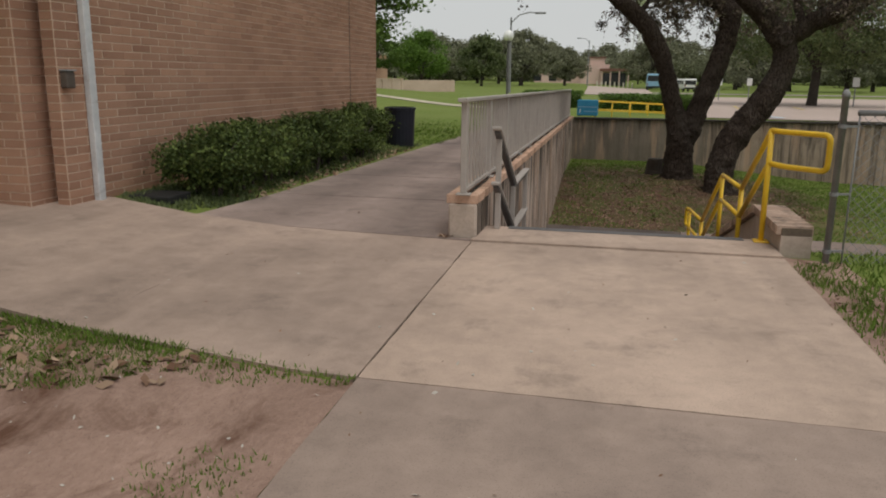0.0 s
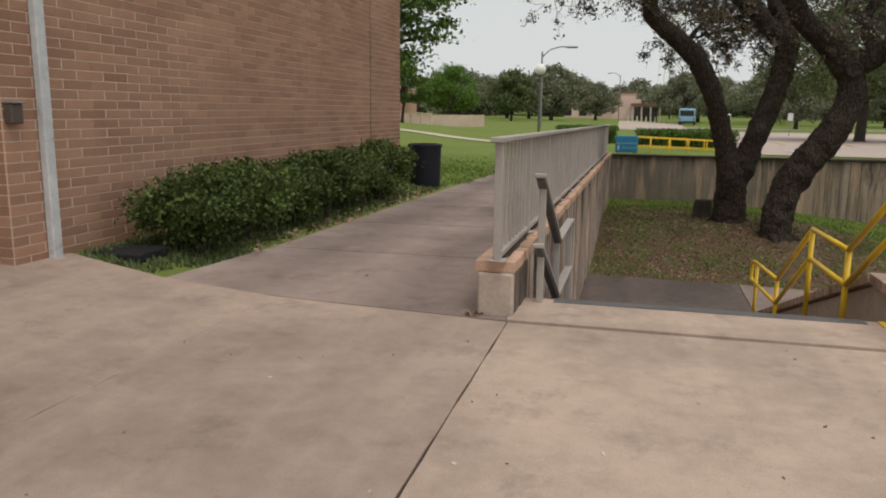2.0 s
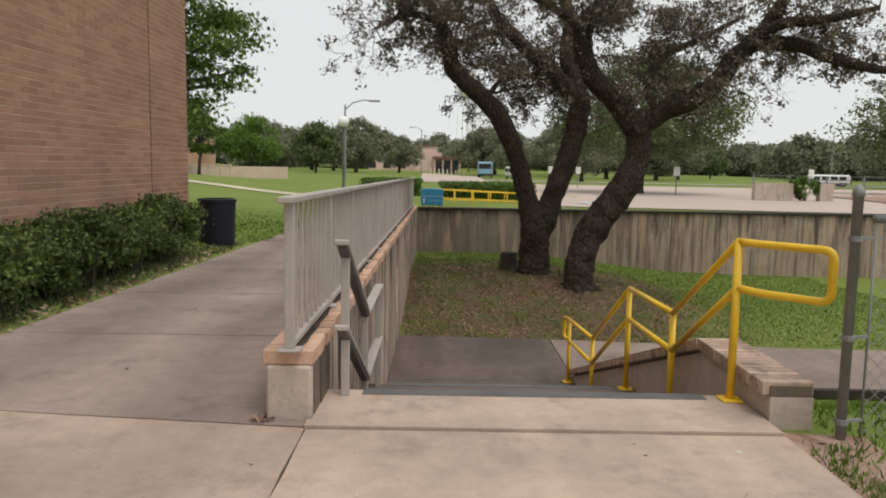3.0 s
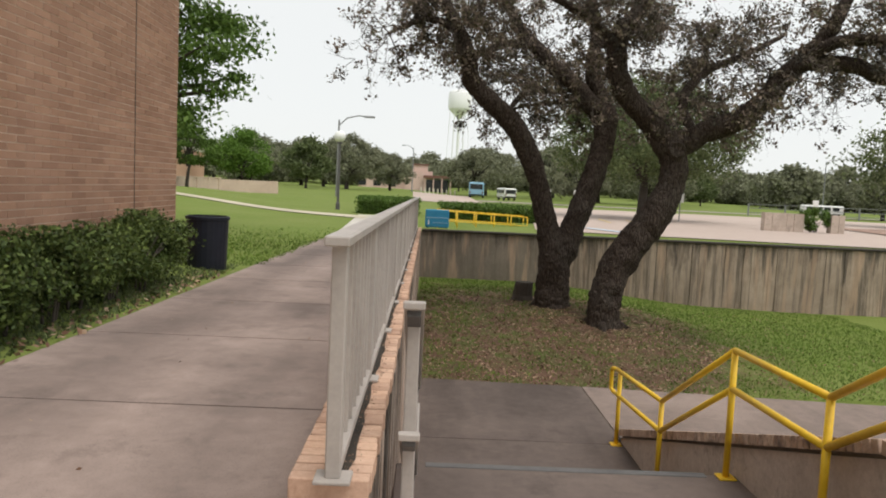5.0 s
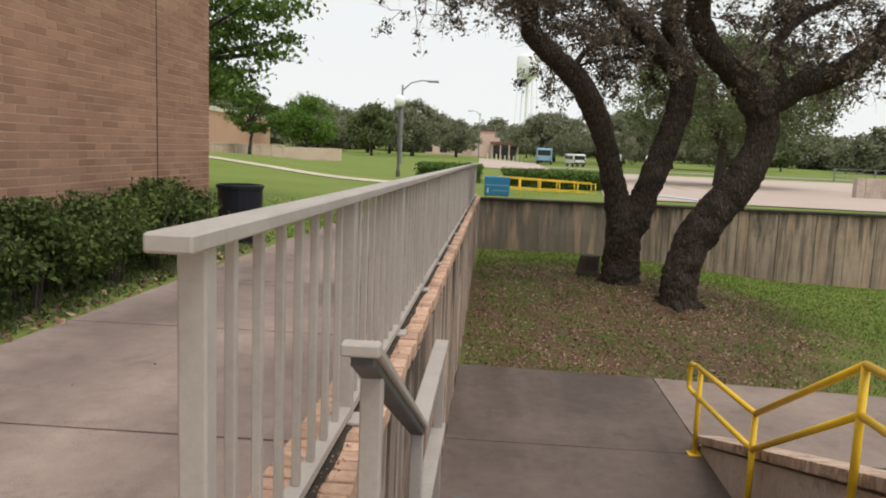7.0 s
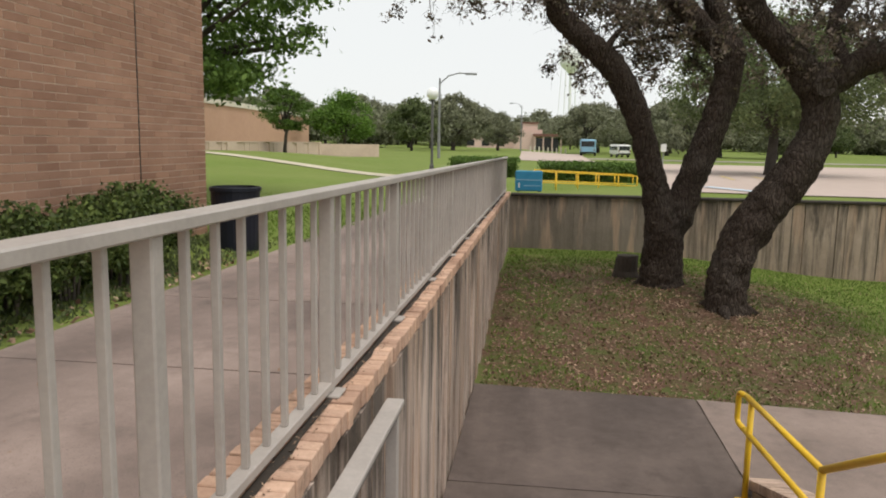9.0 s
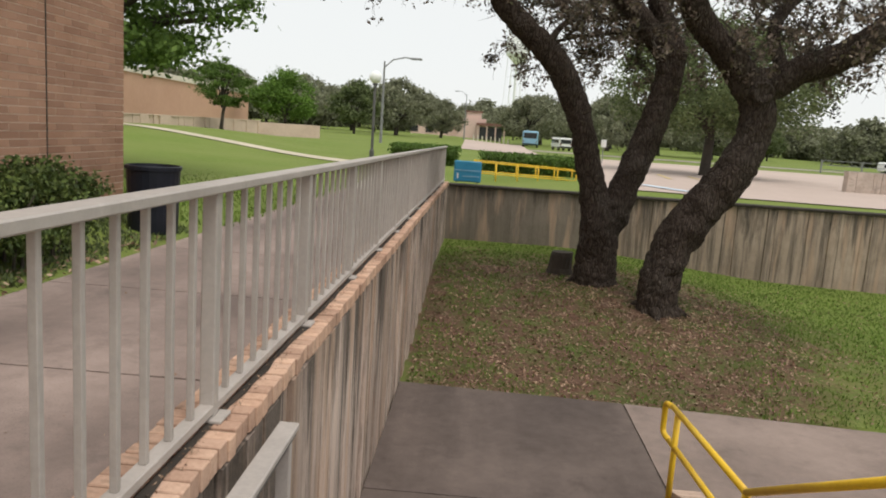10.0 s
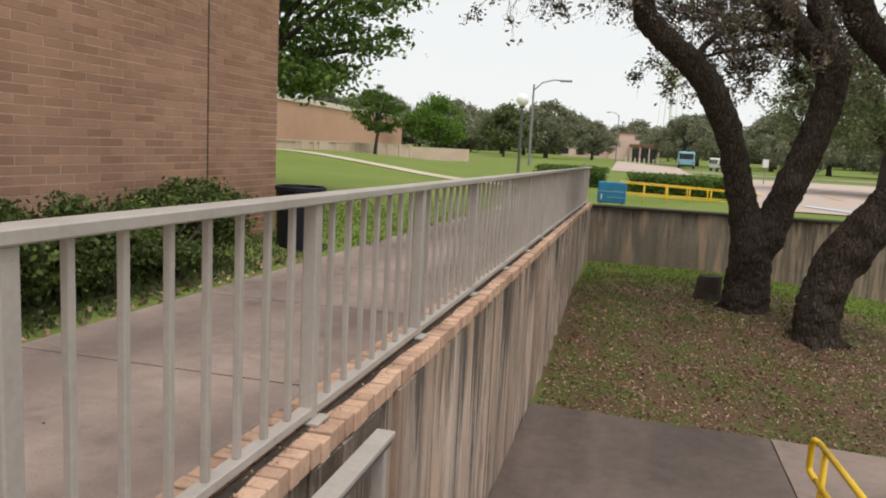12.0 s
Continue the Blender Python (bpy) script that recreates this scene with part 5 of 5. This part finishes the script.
def vehicle(name, label, x, y, w, h, length, paint, rz):
    t = empty(name, label, "vehicle", "parked vehicles")
    place(t, x, y, 1, radians(rz))
    part("body", box(-w / 2, w / 2, -length / 2, length / 2, 0.35, h, 0.16), paint, t)
    part("windscreen", box(-w * 0.42, w * 0.42, -length / 2 - 0.02, -length / 2 + 0.05, h * 0.55, h * 0.88, 0.02), GLASS_DARK, t)
    for s in (-1, 1):
        for k in range(4):
            yy = -length * 0.38 + k * length * 0.22
            part("side_window", box(s * w / 2 - 0.02, s * w / 2 + 0.02, yy, yy + length * 0.17, h * 0.57, h * 0.86), GLASS_DARK, t)
        part("tail_light", box(s * w * 0.42 - 0.1, s * w * 0.42 + 0.1, -length / 2 - 0.02, -length / 2 + 0.03, 0.75, 1.0), ROOF, t)
        wheel(t, s * (w / 2 - 0.12), -length * 0.32, 0.38)
        wheel(t, s * (w / 2 - 0.12), length * 0.32, 0.38)
    part("bumper", box(-w * 0.48, w * 0.48, -length / 2 - 0.12, -length / 2 + 0.05, 0.4, 0.6, 0.04), BLACK, t)


vehicle("bus", "pale blue and white bus parked by the drive", 6.7, 123, 2.3, 2.45, 5.0, BUS_BLUE, -5)
vehicle("van", "white van parked on the road", 10.4, 113, 1.75, 1.75, 4.0, WHITE, 12)
vehicle("car", "white car parked beyond the mound", 45.5, 92, 1.8, 1.4, 4.4, WHITE, 80)


def lot_signs():
    for x, y in ((11.5, 40.5), (20.0, 44.0), (6.8, 52.0), (8.6, 52.0)):
        z = upper_z(x, y)
        t = empty("sign_post", "small white sign on a thin post at the lot's edge", "sign", "parking signs", at=(x, y, z))
        part("post", lathe([(0.03, 0), (0.03, 1.35)], 6), GALV, t)
        part("plate", box(-0.16, 0.16, -0.05, -0.03, 0.95, 1.4, 0.01), WHITE, t)
    for i in range(9):
        x = -2.2 + i * 0.75
        t = empty("bollard", "short yellow bollard across the drive", "bollard", "drive bollards", at=(x, 138, upper_z(x, 138)))
        part("tube", lathe([(0.12, 0), (0.12, 0.8), (0.05, 0.88)], 8), CREAM, t)


lot_signs()


def ruin(x0, y0):
    t = empty("concrete_stub", "pale board-formed concrete end walls with a bush between", "wall", at=(0, 0, 0), kind="structure")
    z = upper_z(x0, y0)
    for dx, w in ((0, 1.6), (2.7, 0.55)):
        part("wall_core", box(x0 + dx, x0 + dx + w, y0, y0 + 0.3, z - 0.3, z + 0.75), PILLAR, t)
        ribbed_face((x0 + dx, y0), (x0 + dx + w, y0), z + 0.75, z - 0.3, (0, -1), 12, 0.1, 0.3, 0.04, PILLAR, t)
    shrub(x0 + 2.1, y0 + 0.2, 0.7, 0.5, 1.0, 77, "shrub", "bright green bush between the concrete walls", LEAF_GREEN, 2600, 0.05, z, "bushes beyond the court")


ruin(12.6, 33.5)


def low_fence():
    t = empty("far_fence", "low grey post-and-rail fence along the far road", "fence")
    a, b = Vector((30, 76, 0)), Vector((110, 64, 0))
    for i in range(25):
        p = a.lerp(b, i / 24)
        z = upper_z(p.x, p.y)
        part("post", box(p.x - 0.06, p.x + 0.06, p.y - 0.06, p.y + 0.06, z, z + 1.2), GALV, t)
    for k in (0.35, 0.75, 1.15):
        part("fence_rail", bar((a.x, a.y, upper_z(a.x, a.y) + k), (b.x, b.y, upper_z(b.x, b.y) + k), 0.05, 0.06, 0), GALV, t)


low_fence()


# ---- chain-link fence beside the slab ----
def chain_link():
    t = empty("chain_link_fence", "galvanised chain-link fence with round steel posts", "fence")
    x0, y0, z0, h = 1.49, 5.55, -0.06, 1.17
    part("post", lathe([(0.023, 0), (0.023, h), (0.027, h), (0.027, h + 0.03), (0.010, h + 0.055)], 12, at=(x0, y0, z0)), GALV, t, smooth=True)
    part("post", lathe([(0.006, 0), (0.006, h - 0.08)], 8, at=(x0 + 0.11, y0 + 0.03, z0)), GALV, t, smooth=True)
    part("post", lathe([(0.032, 0), (0.032, h)], 12, at=(x0 + 2.6, y0 + 0.35, z0)), GALV, t, smooth=True)
    pipe("top_rail", [(x0 + 0.1, y0 + 0.03, z0 + h - 0.1), (x0 + 2.6, y0 + 0.35, z0 + h - 0.1)], 0.02, t, GALV)
    for z in (0.12, 0.52, 0.98):
        part("clamp_band", lathe([(0.03, -0.012), (0.03, 0.012)], 12, at=(x0, y0, z0 + z)), GALV, t)
        part("clamp_bolt", bar((x0, y0, z0 + z), (x0 + 0.11, y0 + 0.03, z0 + z), 0.012, 0.014, 0), GALV, t)
    bm = bmesh.new()
    step, hh, ll = 0.07, h - 0.12, 2.5
    k = -hh
    while k < ll:
        for s in (1, -1):
            u0, u1 = max(k, 0), min(k + hh, ll)
            if u1 > u0:
                w0, w1 = (u0 - k, u1 - k) if s == 1 else (hh - (u0 - k), hh - (u1 - k))
                p = [(x0 + 0.1 + u, y0 + 0.03 + u * 0.128, z0 + 0.03 + w) for u, w in ((u0, w0), (u1, w1))]
                tube(p, [0.0018, 0.0018], 3, bm, closed=False)
        k += step
    part("wire_mesh", bm, GALV, t, "thin diamond wire mesh")


chain_link()

# ---- on the building ----
def downspout():
    t = empty("downspout", "weathered white square downspout fixed to the brick corner", "downspout")
    part("pipe", box(BX + 0.006, BX + 0.07, 5.93, 6.02, 0.04, 7.0, 0.008), WHITE_PIPE, t)
    for z in (3.4,):
        part("strap", box(BX + 0.004, BX + 0.078, 5.905, 6.045, z, z + 0.03, 0.003), WHITE_PIPE, t)


downspout()


def wall_light():
    t = empty("wall_light", "small bronze box light on the brick pier", "light fitting", at=(BX + 0.004, 5.69, 1.16))
    part("housing", box(0, 0.07, -0.055, 0.055, -0.07, 0.07, 0.01), BRONZE, t)
    part("lid", box(0, 0.085, -0.06, 0.06, 0.07, 0.085, 0.004), GALV, t)


wall_light()
mat_ob = part("door_mat", box(-6.9, -5.4, 5.9, 6.9, 0.132, 0.15, 0.006), BLACK)
tagged(mat_ob, "dark rubber mat at the entrance", "mat")
grate = part("drain_cover", box(-4.42, -3.98, 6.2, 6.6, 0.03, 0.105, 0.01), BLACK)
tagged(grate, "dark drain cover in the weeds by the wall", "drain cover")


def tree_stump():
    t = empty("tree_stump", "short dark tree stump beside the oak", "stump", at=(1.06, 18.0, court_z(1.06, 18.0)))
    part("bole", tube([(0, 0, -0.1), (0, 0, 0.1), (0.01, 0, 0.3), (0.01, 0, 0.36)], [0.24, 0.19, 0.175, 0.165], 14, None, 0.22), WOOD, t)


tree_stump()

# ---- brickwork, last ----
def brick_mesh(w, h, d, name):
    """A brick with its back left open; w along x, d out along -y, h up."""
    bm = box(0, w, -d, 0.012, 0, h, min(0.0035, d * 0.4))
    me = bpy.data.meshes.new(name)
    bm.to_mesh(me)
    bm.free()
    return me


rb = random.Random(31)
# rowlock capping of the court wall
cap_meshes = []
for i in range(5):
    me = brick_mesh(0.058, 0.07 + rb.uniform(-0.002, 0.002), 0.232 + rb.uniform(-0.004, 0.004), "brick")
    me.materials.append(CAP_BRICK)
    cap_meshes.append(me)
part("mortar_bed", bar((-1.113, 5.66, cap_top(5.66) - 0.042), (-1.113, FAR_Y + 0.3, cap_top(FAR_Y + 0.3) - 0.042), 0.21, 0.062, 0), CAP_MORTAR, left_wall)
y, n = 5.645, 0
while y < FAR_Y + 0.3:
    ob = new("brick", rb.choice(cap_meshes))
    ob.parent = left_wall
    ob.matrix_basis = Matrix.Translation((-1.226 + rb.uniform(-0.003, 0.003), y, cap_top(y) - 0.071 + rb.uniform(-0.0025, 0.0015))) @ pose(0, 0, 0, rb.uniform(-0.6, 0.6), 0, -90 + rb.uniform(-0.6, 0.6)) @ Matrix.Rotation(math.pi, 4, "Z") @ Matrix.Translation((-0.0, 0, 0))
    y += 0.0685
    n += 1

# grit swept against the railing's foot, with the rail's shade painted into the strip
gv2, gf2 = [], []
for i in range(121):
    yy = 5.68 + i * 0.13
    w = 0.022 + 0.03 * abs(patchy(1.0, yy, 3.0)) + 0.012 * patchy(7.0, yy, 9.0)
    gv2 += [(RAIL_X + 0.012, yy, cap_top(yy) + 0.004), (RAIL_X + 0.012 + w, yy, cap_top(yy) + 0.0012)]
gf2 = [(2 * i, 2 * i + 1, 2 * i + 3, 2 * i + 2) for i in range(120)]
tagged(from_lists("grit_and_shade_line", gv2, gf2, JOINT, smooth=True), "dark strip of grit and painted shade along the foot of the railing", "dirt", kind="stuff")

# capping of the wall beside the steps
side_meshes = []
for i in range(4):
    me = brick_mesh(0.058, 0.068, 0.24, "brick")
    me.materials.append(CAP_BRICK_OLD)
    side_meshes.append(me)
y = 5.655
while y < 10.95:
    z = side_top(y) + 0.004
    tilt = math.degrees(math.atan(0.319)) if y > 6.56 else 0
    ob = new("brick", rb.choice(side_meshes))
    ob.parent = right_wall
    ob.matrix_basis = Matrix.Translation((RX0 - 0.02, y + 0.06, z)) @ pose(0, 0, 0, -tilt, 0, 0) @ pose(0, 0, 0, 0, 0, 90)
    y += 0.0685 * math.cos(radians(tilt))
part("mortar_bed", box(RX0 + 0.004, RX1 - 0.004, 5.70, 6.6, 0.125, 0.18), CAP_MORTAR, right_wall)
part("mortar_bed", bar(((RX0 + RX1) / 2, 6.6, 0.152), ((RX0 + RX1) / 2, 10.95, side_top(10.95) + 0.03), 0.19, 0.05, 0), CAP_MORTAR, right_wall)

# running bond of the building
COURSE, LONG = 0.0745, 0.305


def lay(x0, y0, along, out, length, z_top, seed, near, skip=None):
    """Bricks along a face: the near ones as parts, the rest in one mesh."""
    r = random.Random(seed)
    ax, nx_ = Vector((*along, 0)), Vector((*out, 0))
    verts, faces, parts = [], [], 0
    row = 0
    z = 0.0
    while z < z_top:
        s = -LONG / 2 * (row % 2)
        while s < length:
            a, b = max(s, 0), min(s + LONG, length)
            if b - a > 0.04 and not (skip and a < skip < b):
                depth = 0.0035 + r.uniform(-0.001, 0.0015)
                p = Vector((x0, y0, z)) + ax * a
                if near(p) and parts < 300:
                    ob = new("brick", wall_brick(round(b - a, 2)))
                    ob.parent = building
                    m = Matrix((ax, -nx_, Vector((0, 0, 1)))).transposed().to_4x4()
                    m.translation = p + ax * 0.005
                    ob.matrix_basis = m
                    parts += 1
                else:
                    k = len(verts)
                    q = [p + ax * 0.005, p + ax * (b - a - 0.005)]
                    for base in q:
                        for zz in (0.005, COURSE - 0.005):
                            verts.append(base + Vector((0, 0, zz)))
                            verts.append(base + Vector((0, 0, zz)) + nx_ * depth)
                    faces += [(k + 1, k + 5, k + 7, k + 3), (k, k + 1, k + 3, k + 2), (k + 4, k + 6, k + 7, k + 5), (k, k + 4, k + 5, k + 1), (k + 2, k + 3, k + 7, k + 6)]
            s += LONG
        z += COURSE
        row += 1
    ob = from_lists("brickwork", verts, faces, BRICK, building)
    ob["kind"] = "stuff"


brick_cache = {}


def wall_brick(w):
    if w not in brick_cache:
        me = brick_mesh(w - 0.01, COURSE - 0.01, 0.004, "brick")
        me.transform(Matrix.Translation((0, 0, 0.005)))
        me.materials.append(BRICK)
        brick_cache[w] = me
    return brick_cache[w]


lay(BX, BY0, (0, 1), (1, 0), 7.45, 4.2, 1, lambda p: p.y < 8.6 and 0 <= p.z < 2.0)
lay(BX, BY0 + 7.47, (0, 1), (1, 0), BY1 - BY0 - 7.47, 4.2, 2, lambda p: False)
lay(BX - 0.12, BY0, (1, 0), (0, -1), 0.12, 3.0, 3, lambda p: False)
lay(BX - 0.22, 5.42, (0, 1), (1, 0), 0.48, 3.0, 4, lambda p: False)
lay(BX - 0.72, 5.42, (1, 0), (0, -1), 0.5, 3.0, 5, lambda p: False)
lay(BX - 0.22, 5.9, (1, 0), (0, -1), 0.1, 3.0, 7, lambda p: False)
lay(-6.0, 7.2, (1, 0), (0, -1), 0.72, 2.6, 6, lambda p: False)
part("expansion_joint", box(BX - 0.01, BX + 0.006, BY0 + 7.452, BY0 + 7.468, 0, 4.2), JOINT, building, "dark sealed expansion joint")
